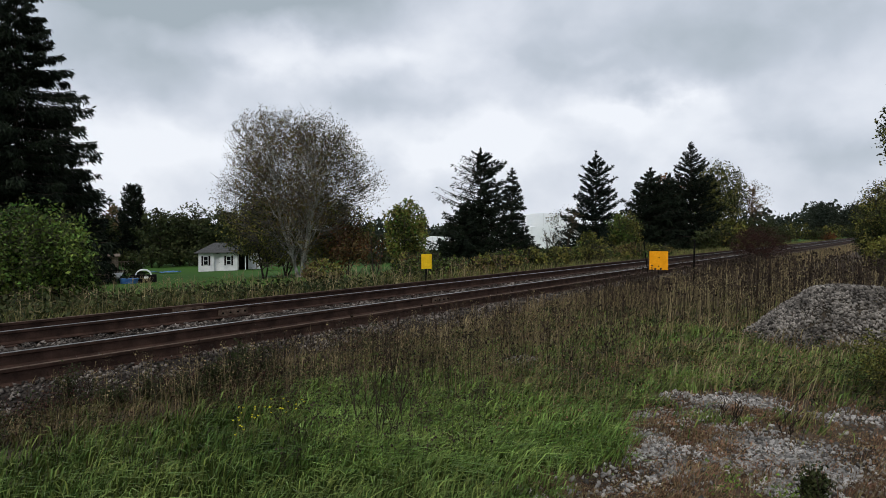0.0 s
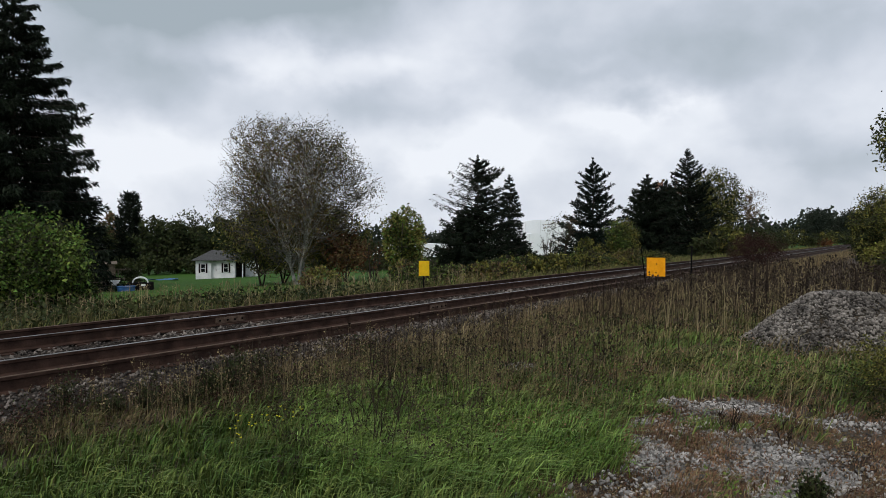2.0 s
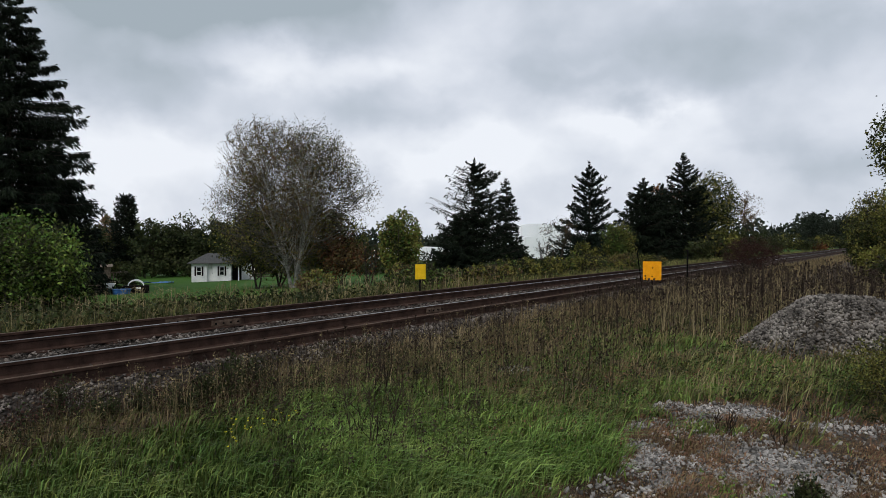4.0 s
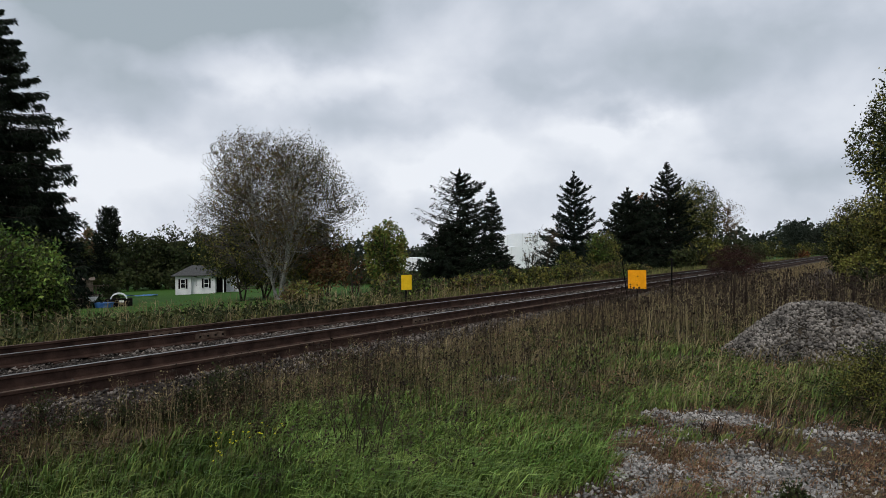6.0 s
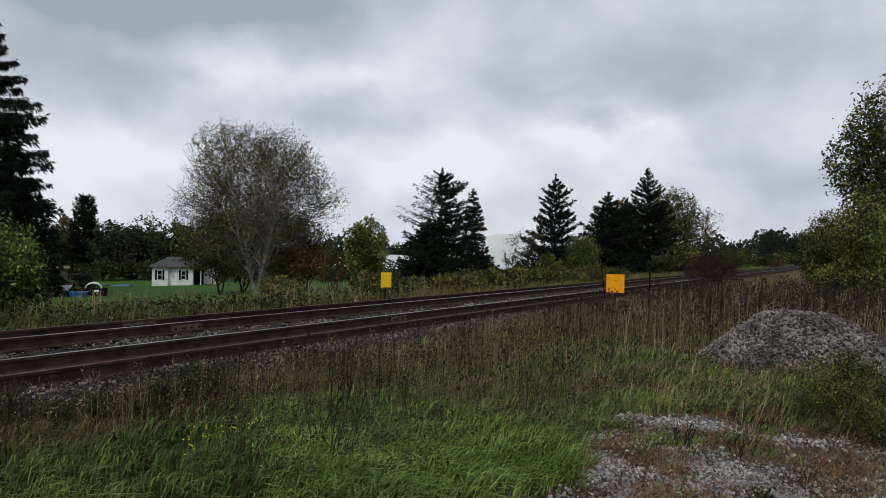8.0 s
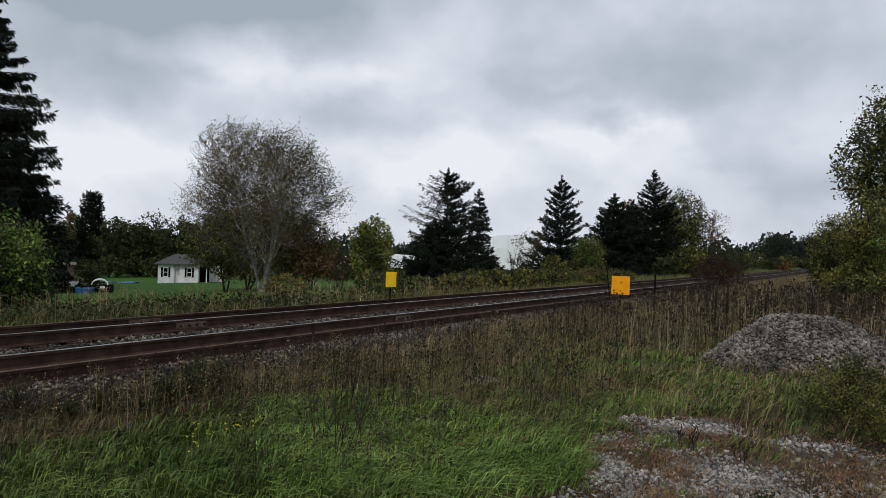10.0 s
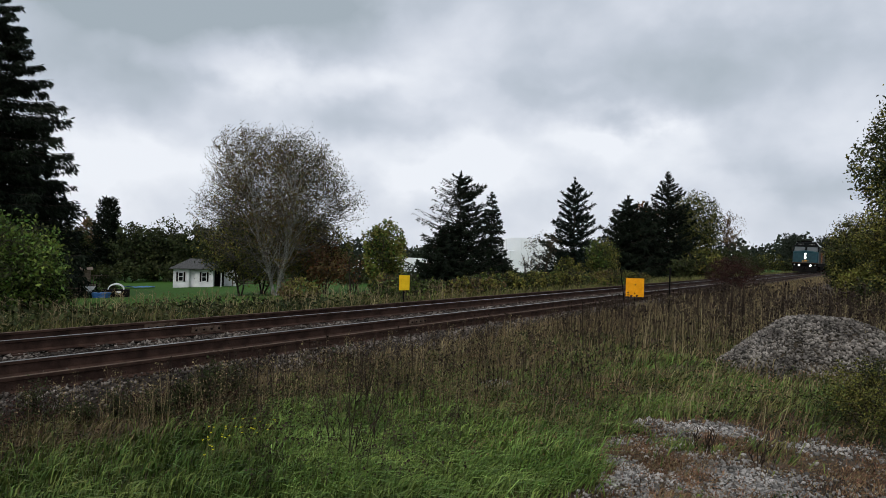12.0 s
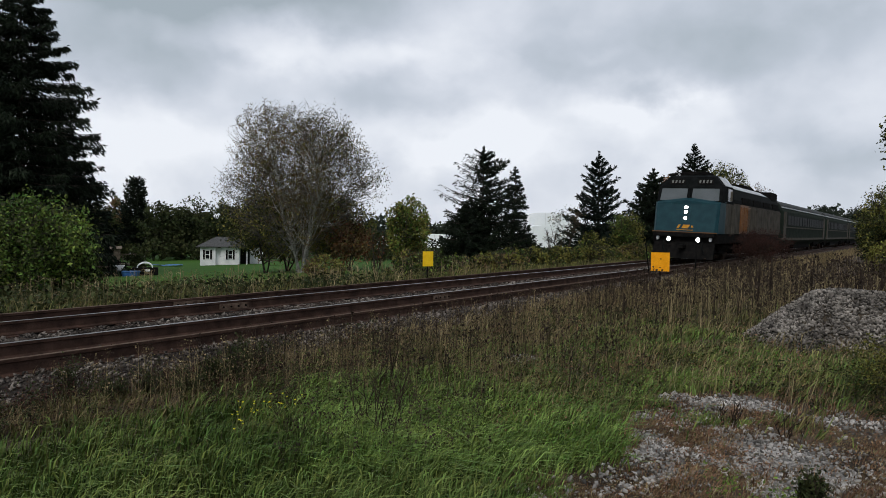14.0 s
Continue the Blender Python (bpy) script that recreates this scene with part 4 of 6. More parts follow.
def build_grass():
    def field(name, n, sector, keep, h, w, lean, material, label):
        x, y, az, d = scatter(n, *sector)
        p = planted(x, y, keep(x, y, az, d, across(x, y), bare_soil(x, y)) > rng.random(n))
        k = len(p)
        hh = h * rng.uniform(0.5, 1.3, k) * (1 + 0.35 * wave(p[:, 0], p[:, 1], 1.7, 3.0) + 0.35 * wave(p[:, 0], p[:, 1], 4.7, 1.0))
        hh = np.minimum(hh, sight(p[:, 0], p[:, 1]) * rng.uniform(0.5, 1.0, k))
        d = np.hypot(p[:, 0], p[:, 1])
        v, f = blades(p, hh, w * rng.uniform(0.6, 1.3, k) * np.clip(d / 7, 0.8, 3.0), np.full(k, lean) * rng.uniform(0.4, 1.3, k))
        return tagged(np_mesh(name, v, f, M[material]), label, "grass", kind="stuff")
    smooth = lambda a, lo, hi: np.clip((a - lo) / (hi - lo), 0, 1)
    lush = lambda x, y, az, d, c, b: (1 - smooth(b, 0.1, 0.4)) * (1 - smooth(d + 0.10 * np.clip(az, -30, 8) + 0.9 * wave(x, y, 1.2) + 0.4 * wave(x, y, 4.5, 2.0), 5.3, 8.4)) * (1 - smooth(az + 4 * wave(x, y, 1.9) + 3 * wave(x, y, 5.0, 3.0), 4 + 13 * smooth(d, 4.4, 6.8), 11 + 15 * smooth(d, 4.4, 6.8))) * (1 - smooth(c, 4.9, 5.9))
    # short dark blades deepen the shade at the foot of the lush grass
    field("undergrowth", 46000, (3.2, 10.5, -38, 33), lush, 0.12, 0.013, 0.9, "shade_grass", "short dark blades standing in for shade under grass")
    field("lush_grass", 60000, (3.2, 10.5, -38, 33), lush, 0.20, 0.013, 0.95, "grass", "long lush green grass leaning over")
    field("lush_grass", 20000, (4.6, 8.5, -12, 17), lush, 0.20, 0.014, 1.15, "lime_grass", "bright green clumps of fresh grass")
    patch = lambda x, y, az, d, c, b: smooth(wave(x, y, 1.1, 0.5), -0.35, 0.3) * (1 - smooth(c, 4.8, 6.0)) * (1 - smooth(b, 0.1, 0.4)) * smooth(d, 6.0, 7.5)
    field("lush_grass", 32000, (6.0, 15, 0, 32), patch, 0.14, 0.013, 1.0, "grass", "patches of green grass among dry stems")
    mixed = lambda x, y, az, d, c, b: smooth(d, 5.0, 7.5) * (1 - smooth(b, 0.05, 0.35)) * (1 - smooth(c, 6.3, 7.0)) * np.clip(0.38 + 0.7 * wave(x, y, 3.0, 1.0), 0.10, 0.8)
    field("mixed_grass", 105000, (5.0, 24, -40, 38), mixed, 0.20, 0.010, 1.15, "olive", "olive green and brown verge grass")
    dry = lambda x, y, az, d, c, b: smooth(d + 0.06 * az, 5.6, 9.5) * (1 - smooth(b, 0.05, 0.3)) * (1 - smooth(c, 6.0, 6.9)) * np.clip(0.22 + 0.55 * wave(x, y, 2.4, 5.0) + 0.2 * smooth(d, 12, 18) + 0.16 * (1 - smooth(az, 2, 10)), 0.03, 1)
    field("dry_grass", 31000, (6.5, 32, -42, 40), dry, 0.32, 0.006, 0.6, "straw", "tall dry straw-coloured grass")
    field("dry_grass", 52000, (6.0, 32, -42, 40), dry, 0.28, 0.006, 0.7, "brown", "tangled brown dead grass")
    red = lambda x, y, az, d, c, b: smooth(b, 0.03, 0.2) * (1 - 0.85 * smooth(b, 0.5, 0.95)) * 0.7 * np.clip(0.7 + 0.9 * wave(x, y, 3.5, 2.0), 0.1, 1) + 0.25 * smooth(wave(x, y, 1.4, 7.0), 0.2, 0.6) * smooth(d, 6, 9) * (1 - smooth(c, 6.2, 7.0)) + 0.5 * smooth(az, 9, 16) * (1 - smooth(d, 4.8, 5.8)) * (1 - smooth(b, 0.4, 0.8))
    field("reddish_grass", 85000, (3.4, 16, -40, 40), red, 0.075, 0.008, 0.9, "redgrass", "low reddish dead grass round bare stones")
    field("reddish_grass", 20000, (3.4, 8.5, 9, 40), lambda *a: 0.6 * red(*a), 0.06, 0.008, 0.9, "straw", "low pale dead grass round bare stones")
    mats = lambda x, y, az, d, c, b: matted(x, y) * np.clip(0.75 + 0.5 * wave(x, y, 6.0, 2.0), 0.2, 1)
    field("matted_grass", 70000, (3.9, 9.0, 3, 40), mats, 0.055, 0.006, 1.3, "redgrass", "matted reddish dead grass between stones")
    field("matted_grass", 40000, (3.9, 9.0, 3, 40), mats, 0.06, 0.006, 1.3, "brown", "matted brown dead grass between stones")
    field("matted_grass", 16000, (3.9, 9.0, 3, 40), mats, 0.05, 0.005, 1.3, "straw", "matted pale dead grass between stones")
    fresh = lambda x, y, az, d, c, b: tufts(x, y)
    field("green_tufts", 26000, (3.9, 12, 3, 36), fresh, 0.11, 0.010, 1.0, "grass", "fresh green tufts beside the gravel")
    field("green_tufts", 8000, (3.9, 12, 3, 36), fresh, 0.13, 0.010, 1.0, "lime_grass", "bright green tufts beside the gravel")
    field("mixed_grass", 30000, (1.2, 12, 38, 320), lambda x, y, az, d, c, b: 0.8 * (1 - smooth(c, 6.3, 7.0)) + 0 * x, 0.13, 0.011, 0.9, "olive", "worn verge grass beside the gravel")
    edge = lambda x, y, az, d, c, b: smooth(c, 4.6, 5.6) * (1 - smooth(c, 6.6, 8.2)) * 0.75
    field("trackside_grass", 100000, (6.5, 30, -42, 33), edge, 0.17, 0.007, 0.9, "brown", "brown dead weeds along the ballast")
    brow = lambda x, y, az, d, c, b: smooth(c, 5.0, 6.0) * (1 - smooth(c, 7.0, 7.7)) * smooth(d, 13, 18)
    field("trackside_grass", 60000, (12, 90, 0, 33), brow, 0.38, 0.006, 0.55, "brown", "tall brown dead grass on the track shoulder")
    field("trackside_grass", 40000, (28, 150, 20, 34.3), lambda x, y, az, d, c, b: smooth(c, 4.0, 5.0) * (1 - smooth(c, 7.0, 7.6)), 0.55, 0.008, 0.45, "brown", "tall brown dead grass far along the line")
    verge = lambda x, y, az, d, c, b: smooth(c, 11.6, 12.4) * (1 - smooth(c + 1.2 * wave(x, y, 0.5), 17.5, 20.5))
    field("far_verge_grass", 70000, (12, 70, -42, 30), verge, 0.42, 0.007, 0.35, "olive", "rank olive green grass beyond the rails")
    field("far_verge_grass", 60000, (12, 80, -42, 31), lambda *a: verge(*a) * (0.45 - 0.3 * smooth(a[2], -6, 4)), 0.45, 0.006, 0.35, "straw", "dry seeding grass beyond the rails")
    field("far_verge_grass", 26000, (55, 150, 5, 31), lambda x, y, az, d, c, b: smooth(c, 11.6, 12.4) * (1 - smooth(c, 22, 30)), 0.5, 0.012, 0.4, "olive", "rank grass along the far line")
    field("lawn_grass", 9000, (24, 60, -33, 0), lambda x, y, az, d, c, b: smooth(c, 19, 21), 0.10, 0.010, 0.4, "grass", "mown lawn grass beyond the verge")


def build_forbs():
    """Low leafy weeds: clumps of small leaves close to the ground, uncounted."""
    for n, sector, material, size, label in ((1500, (4.6, 10, -14, 34), "leaf_green", 0.032, "low leafy green weeds among grass"), (1500, (6.5, 16, -16, 36), "leaf_far", 0.04, "dull green leafy weeds among dry grass"),
                                             (900, (5.2, 14, 4, 36), "redgrass", 0.026, "low reddish leafy weeds near bare ground"), (1700, (6.5, 12, -36, -4), "deadbush", 0.03, "dark red-brown weeds along the ballast"), (1300, (6.5, 12, -36, -4), "leaf_far", 0.035, "dark green weeds along the ballast"), (1500, (11, 22, -36, 4), "leaf_far", 0.07, "leafy weeds beyond the rails")):
        x, y, az, d = scatter(n, *sector)
        c, b = across(x, y), bare_soil(x, y)
        far = sector[1] > 20
        keep = ((c > 12.2) & (c < 19)) if far else ((c > 4.6) & (c < 7.4) & (wave(x, y, 1.9, 3.0) > -0.1)) if sector[2] == -36 else ((c < 6.4) & (b < (0.75 if material == "redgrass" else 0.12 if material == "leaf_green" else 0.3)) & (wave(x, y, 1.6, 2.0 * len(material)) > -0.25))
        p = planted(x, y, keep)
        h = rng.uniform(0.06, 0.24, len(p)) * (2.6 if far else 1.0)
        q = np.repeat(p, 24, 0)
        hh = np.repeat(h, 24)
        t = rng.uniform(0, 1, len(q))
        q = q + np.stack([rng.normal(scale=0.35, size=len(q)) * hh, rng.normal(scale=0.35, size=len(q)) * hh, t * hh], 1)
        v, f = leaves(q, np.full(len(q), size) * np.clip(np.hypot(q[:, 0], q[:, 1]) / 9, 0.8, 1.6), 0.5)
        tagged(np_mesh("leafy_weeds", v, f, M[material]), label, "weeds", kind="stuff")


def build_weeds():
    """Dead upright stalks with seed heads, one mesh of uncounted stems."""
    def stems(n, sector, keep, h, r, head, material, label):
        x, y, az, d = scatter(n, *sector)
        p = planted(x, y, keep(x, y, az, d, across(x, y)) > rng.random(n))
        k = len(p)
        hh = np.minimum(h * rng.uniform(0.5, 1.25, k), sight(p[:, 0], p[:, 1]))
        tip = p + np.stack([rng.normal(scale=0.09, size=k) * hh, rng.normal(scale=0.09, size=k) * hh, hh], 1)
        th = np.clip(np.hypot(p[:, 0], p[:, 1]) / 10, 0.8, 2.2)
        parts = [tubes(p, tip, r * th, r * th * 0.5, 3)]
        for _ in range(3):  # side twigs
            s = rng.uniform(0.45, 0.95, k)[:, None]
            a = p + (tip - p) * s
            b = a + np.stack([rng.normal(scale=0.12, size=k), rng.normal(scale=0.12, size=k), rng.uniform(0.05, 0.2, k)], 1) * hh[:, None]
            parts.append(tubes(a, b, r * th * 0.6, r * th * 0.3, 3))
            q = np.repeat(b, head, 0) + rng.normal(scale=0.012, size=(k * head, 3))
            parts.append(leaves(q, np.full(len(q), 0.015), 0.8))
        q = np.repeat(tip, head * 2, 0) + rng.normal(scale=0.02, size=(k * head * 2, 3))
        parts.append(leaves(q, np.full(len(q), 0.020), 0.8))
        v, f = merge(parts)
        tagged(np_mesh("dead_weeds", v, f, M[material]), label, "weeds", kind="stuff")
    smooth = lambda a, lo, hi: np.clip((a - lo) / (hi - lo), 0, 1)
    stems(1500, (6.5, 18, -40, 20), lambda x, y, az, d, c: smooth(c, 3.0, 4.5) * (1 - smooth(c, 6.2, 7.2)) * 0.8, 0.55, 0.0028, 2, "stalk", "dark dead weed stalks with seed heads by the track")
    stems(2200, (6.5, 18, -30, 25), lambda x, y, az, d, c: smooth(c, 2.4, 4.0) * (1 - smooth(c, 6.0, 7.0)) * 0.8, 0.5, 0.0024, 2, "brown", "pale dead weed stalks with seed heads by the track")
    stems(1500, (10.0, 40, 10, 38), lambda x, y, az, d, c: smooth(d, 11, 15) * (1 - smooth(c, 5.8, 6.8)) * 0.8, 0.85, 0.0036, 4, "stalk", "tall dark dead weeds with seed heads")
    stems(800, (12, 36, 18, 40), lambda x, y, az, d, c: (1 - smooth(c, 5.0, 6.0)) * 0.9, 0.8, 0.004, 4, "straw", "tall pale dead weeds with seed heads")
    stems(1400, (14, 40, -40, 5), lambda x, y, az, d, c: smooth(c, 12, 13) * (1 - smooth(c, 17, 19)), 0.7, 0.004, 3, "straw", "pale dead weeds beyond the rails")
    teasels(950, (11.5, 34, 12, 40), lambda x, y, az, d, c: smooth(d, 12, 14.5) * (1 - smooth(c, 5.6, 6.6)), 0.95, "dark dead teasel stalks standing in dry grass")
    teasels(300, (7.0, 14, -20, 26), lambda x, y, az, d, c: smooth(c, 2.0, 3.5) * (1 - smooth(c, 6.0, 7.0)) * 0.9, 0.6, "dark dead stalks standing in verge grass")
    stems(420, (4.6, 7.0, -14, 5), lambda x, y, az, d, c: 0.5 + 0 * x, 0.38, 0.0018, 2, "stalk", "thin dead stems standing in green grass")


def teasels(n, sector, keep, h, label):
    """Stout dark dead stalks, each with a few egg-shaped seed heads."""
    x, y, az, d = scatter(n, *sector)
    p = planted(x, y, keep(x, y, az, d, across(x, y)) > rng.random(n))
    k = len(p)
    hh = np.minimum(h * rng.uniform(0.55, 1.2, k), sight(p[:, 0], p[:, 1]) * 1.1)
    tip = p + np.stack([rng.normal(scale=0.07, size=k) * hh, rng.normal(scale=0.07, size=k) * hh, hh], 1)
    r = 0.0042 * np.clip(np.hypot(p[:, 0], p[:, 1]) / 13, 0.7, 1.8)
    parts, heads = [tubes(p, tip, r, r * 0.7, 4)], [tip]
    for _ in range(3):
        a = p + (tip - p) * rng.uniform(0.5, 0.9, k)[:, None]
        b = a + np.stack([rng.normal(scale=0.10, size=k), rng.normal(scale=0.10, size=k), rng.uniform(0.08, 0.25, k)], 1) * hh[:, None]
        parts.append(tubes(a, b, r * 0.6, r * 0.5, 4))
        heads.append(b)
    v, f = merge(parts)
    tagged(np_mesh("dead_stalks", v, f, M["stalk"]), label, "weeds", kind="stuff")
    q = np.concatenate(heads)
    v, f = stones(q, np.full(len(q), 0.034) * np.clip(np.hypot(q[:, 0], q[:, 1]) / 14, 0.7, 1.6), 1.5)
    tagged(np_mesh("seed_heads", v, f, M["stalk"]), "dark egg-shaped seed heads on dead stalks", "weeds", kind="stuff")


def mullein(az, d, h):
    """A stout dead flower spike with shrivelled leaves at its foot."""
    x, y = at(az, d)
    w = thing("mullein_stalk", x, y, gz(x, y) - 0.02, "tall dark dead mullein stalk by the gravel heap", "weed")
    path = limb_path((0, 0, 0), (rng.normal(scale=0.03), rng.normal(scale=0.03), 1.0), h, 8, 0.03, 0.02)
    r = np.array([0.024, 0.021, 0.019, 0.020, 0.024, 0.027, 0.026, 0.021, 0.010])
    ring = [(math.cos(t), math.sin(t)) for t in np.linspace(0, 2 * math.pi, 8)[:-1]]
    part("stem", loft(bmesh.new(), [[(q[0] + a * k, q[1] + b * k, q[2]) for a, b in ring] for q, k in zip(path, r)]), M["stalk"], w)
    n = 90
    u = rng.random(n) ** 1.5
    p = np.stack([np.interp(u, np.linspace(0, 1, 9), path[:, i]) for i in range(3)], 1) + rng.normal(scale=0.012, size=(n, 3))
    v, f = leaves(p, 0.10 - 0.07 * u, 0.45, 0.6)
    tagged(np_mesh("dead_leaves", v, f, M["stalk"], w), "shrivelled dark leaves", kind="stuff")


def single_weed(az, d, h, label, n=14, leafy=0, fan=0.28, name="dead_weed", thin=0.0042, leaf="leaf_green", size=0.055):
    x, y = at(az, d)
    z = gz(x, y)
    w = thing(name, x, y, z - 0.01, label, "weed")
    a, b, q = [], [], []
    for _ in range(n):
        path = limb_path((rng.normal(scale=0.03), rng.normal(scale=0.03), 0), (rng.normal(scale=fan), rng.normal(scale=fan), 1.0), h * rng.uniform(0.55, 1.05), 6, 0.15, 0.08)
        a.append(path[:-1]), b.append(path[1:]), q.append(path[2:])
        for _ in range(3):
            i = rng.integers(2, 6)
            t = limb_path(path[i], (rng.normal(scale=0.5), rng.normal(scale=0.5), 1.0), h * 0.25, 3, 0.2, 0.1)
            a.append(t[:-1]), b.append(t[1:]), q.append(t[1:])
    a, b, q = np.concatenate(a), np.concatenate(b), np.concatenate(q)
    v, f = tubes(a, b, np.full(len(a), thin), np.full(len(a), thin * 0.7), 4)
    tagged(np_mesh("stem", v, f, M["stalk"], w), kind="stuff")
    if leafy:
        p = q[rng.integers(0, len(q), leafy)] + rng.normal(scale=0.02, size=(leafy, 3))
        v, f = leaves(p, np.full(leafy, size), 0.4)
        tagged(np_mesh("leaf", v, f, M[leaf], w), "small green leaves", kind="stuff")
    return w


def build_foreground():
    # stony patches
    x, y, az, d = scatter(170000, 3.6, 9.8, 3, 41)
    g = bare_soil(x, y)
    p = planted(x, y, (g > 0.2) & (rng.random(len(x)) < np.clip(1.35 * g - 0.2, 0, 1) * (1 - 0.86 * matted(x, y)) * 0.70 * np.clip(0.8 + 0.6 * wave(x, y, 5.0, 3.0), 0.15, 1)))
    p[:, 2] += 0.018
    v, f = stones(p, 0.016 + 0.034 * rng.random(len(p)) ** 1.5, 0.55, True)
    tagged(np_mesh("scattered_stones", v, f, M["pale_stone"]), "pale crushed stones lying on bare soil", "gravel", kind="stuff")
    # heap of crushed stone
    hx, hy = at(30.2, 12.5)
    heap = thing("gravel_heap", hx, hy, gz(hx, hy) - 0.05, "heap of grey crushed stone among weeds", "gravel heap", turn=-29)

    def crest(u, w):
        q = (u / np.where(u > 0, 2.1, 1.42)) ** 2 + (w / 1.35) ** 2
        h = 1.0 * np.clip(1.12 - q ** 0.60, 0, None) / (1 + np.exp((np.sqrt(q) - 1.15) * 8))
        return np.minimum(h, 0.90 + 0.05 * wave(u, w, 2.0)) + 0.035 * wave(u, w, 3.0, 2.0) * (q < 1)
    s = np.linspace(-1, 1, 41)
    u, w = np.meshgrid(0.7 + s * 3.2, s * 2.0, indexing="ij")
    v = np.stack([u, w, crest(u, w) - 0.02], -1).reshape(-1, 3)
    i, j = np.meshgrid(np.arange(40), np.arange(40), indexing="ij")
    k = i * 41 + j
    np_mesh("core", v, np.stack([k, k + 41, k + 42, k + 1], -1).reshape(-1, 4), M["soil"], heap)
    n = 44000
    u, w = rng.uniform(-2.3, 3.6, n), rng.uniform(-1.9, 1.5, n)
    h = crest(u, w)
    ok = h > 0.035
    p = np.stack([u, w, h + rng.uniform(-0.015, 0.02, n)], 1)[ok]
    v, f = stones(p, rng.uniform(0.032, 0.062, len(p)), 0.75, True)
    tagged(np_mesh("broken_stone", v, f, M["stone"], heap), "loose grey broken stones", kind="stuff")
    # single plants that stand out
    single_weed(-5.3, 5.2, 0.80, "dead brown branching weed in green grass", 6, fan=0.16, thin=0.0030)
    single_weed(-6.5, 5.6, 0.60, "dead brown branching weed in green grass", 5, fan=0.16, thin=0.0028)
    single_weed(-3.4, 5.9, 0.55, "dead brown branching weed in green grass", 4, fan=0.16, thin=0.0028)
    for az, d, h in ((24.55, 16.2, 1.32), (25.4, 16.0, 1.30), (28.2, 17.5, 1.0), (31.3, 17.0, 1.1), (32.6, 16.0, 1.05)):
        mullein(az, d, h)
    x, y = at(20.05, 17.2)
    post = thing("marker_post", x, y, gz(x, y) - 0.1, "thin dark steel marker post beside the track", "post")
    part("shaft", rod(bmesh.new(), (0, 0, 0), (0.02, 0, 1.62), 0.022, 0.018, 8), M["dark"], post)
    part("cap", rod(bmesh.new(), (0.02, 0, 1.62), (0.02, 0, 1.66), 0.03, 0.02, 8), M["dark"], post)
    x, y = at(16.35, 21.4)
    stake = thing("leaning_stake", x, y, gz(x, y) - 0.1, "thin dark stake leaning beside an orange sign", "stake")
    part("shaft", rod(bmesh.new(), (0.18, 0, 0), (-0.02, 0, 1.48), 0.018, 0.014, 8), M["dark"], stake)
    single_weed(28.6, 4.75, 0.30, "small leafy green plant growing in gravel", 14, 1300, 0.16, "leafy_weed", leaf="leaf_far", size=0.034)
    broadleaf("olive_weed", *at(34.0, 8.3), 0.80, 0.62, "tall bushy olive-green weed near bare gravel", "weed", stems=9, bark="stalk", leaf=("leaf_yellow", "leaf_far"), count=9000, size=0.026, low=0.0, base_r=0.006, limbs=50, twig_r=0.002, rise=(1.2, 2.6))
    broadleaf("olive_weed", *at(37.2, 7.6), 0.70, 0.5, "tall bushy olive-green weed near bare gravel", "weed", stems=9, bark="stalk", leaf=("leaf_yellow", "leaf_far"), count=6000, size=0.026, low=0.0, base_r=0.006, limbs=50, twig_r=0.002, rise=(1.2, 2.6))
    single_weed(22.8, 6.6, 0.3, "dry dark weed in gravel", 7)
    single_weed(27.0, 6.4, 0.22, "dry dark weed in gravel", 6)
    single_weed(-16.6, 7.7, 0.52, "dark leafy weed clump by the ballast", 14, 1100, 0.3, "leafy_weed", leaf="leaf_far", size=0.036)
    single_weed(-18.6, 7.6, 0.40, "dark leafy weed clump by the ballast", 14, 900, 0.3, "leafy_weed", leaf="leaf_far", size=0.036)
    for az, d, h in ((-20.6, 7.3, 0.34), (-23.4, 7.5, 0.36), (-26.0, 7.4, 0.30), (-28.6, 7.8, 0.40), (-14.8, 8.4, 0.36)):
        single_weed(az, d, h, "dark leafy weed clump by the ballast", 12, 500, 0.35, "leafy_weed", thin=0.003, leaf="leaf_far", size=0.034)
    # yellow flowers
    for az, dd, hh in ((-17.0, 5.55, .24), (-16.2, 5.6, .26), (-15.4, 5.55, .24), (-13.6, 5.7, .27), (-13.2, 5.75, .25), (-12.0, 5.8, .27), (-16.6, 5.25, .22), (-14.2, 5.65, .25)):
        x, y = at(az, dd)
        plant = thing("yellow_flower", x, y, gz(x, y), "small yellow wildflower in long grass", "flower", "yellow wildflowers")
        bm = bmesh.new()
        head = bmesh.new()
        for _ in range(4):
            tx, ty, tz = rng.normal(scale=0.05), rng.normal(scale=0.05), hh * rng.uniform(0.8, 1.15)
            rod(bm, (0, 0, 0), (tx, ty, tz), 0.002, 0.0015, 4)
            for k in range(5):
                a = k * 1.2566
                c = Vector((tx, ty, tz))
                q = [head.verts.new(c + Vector(o)) for o in ((0, 0, 0), (0.008 * math.cos(a - .4), 0.008 * math.sin(a - .4), 0.006), (0.012 * math.cos(a), 0.012 * math.sin(a), 0.010), (0.008 * math.cos(a + .4), 0.008 * math.sin(a + .4), 0.006))]
                head.faces.new(q)
        part("stem", bm, M["olive"], plant)
        tagged(part("petals", head, M["flower"], plant), kind="stuff")


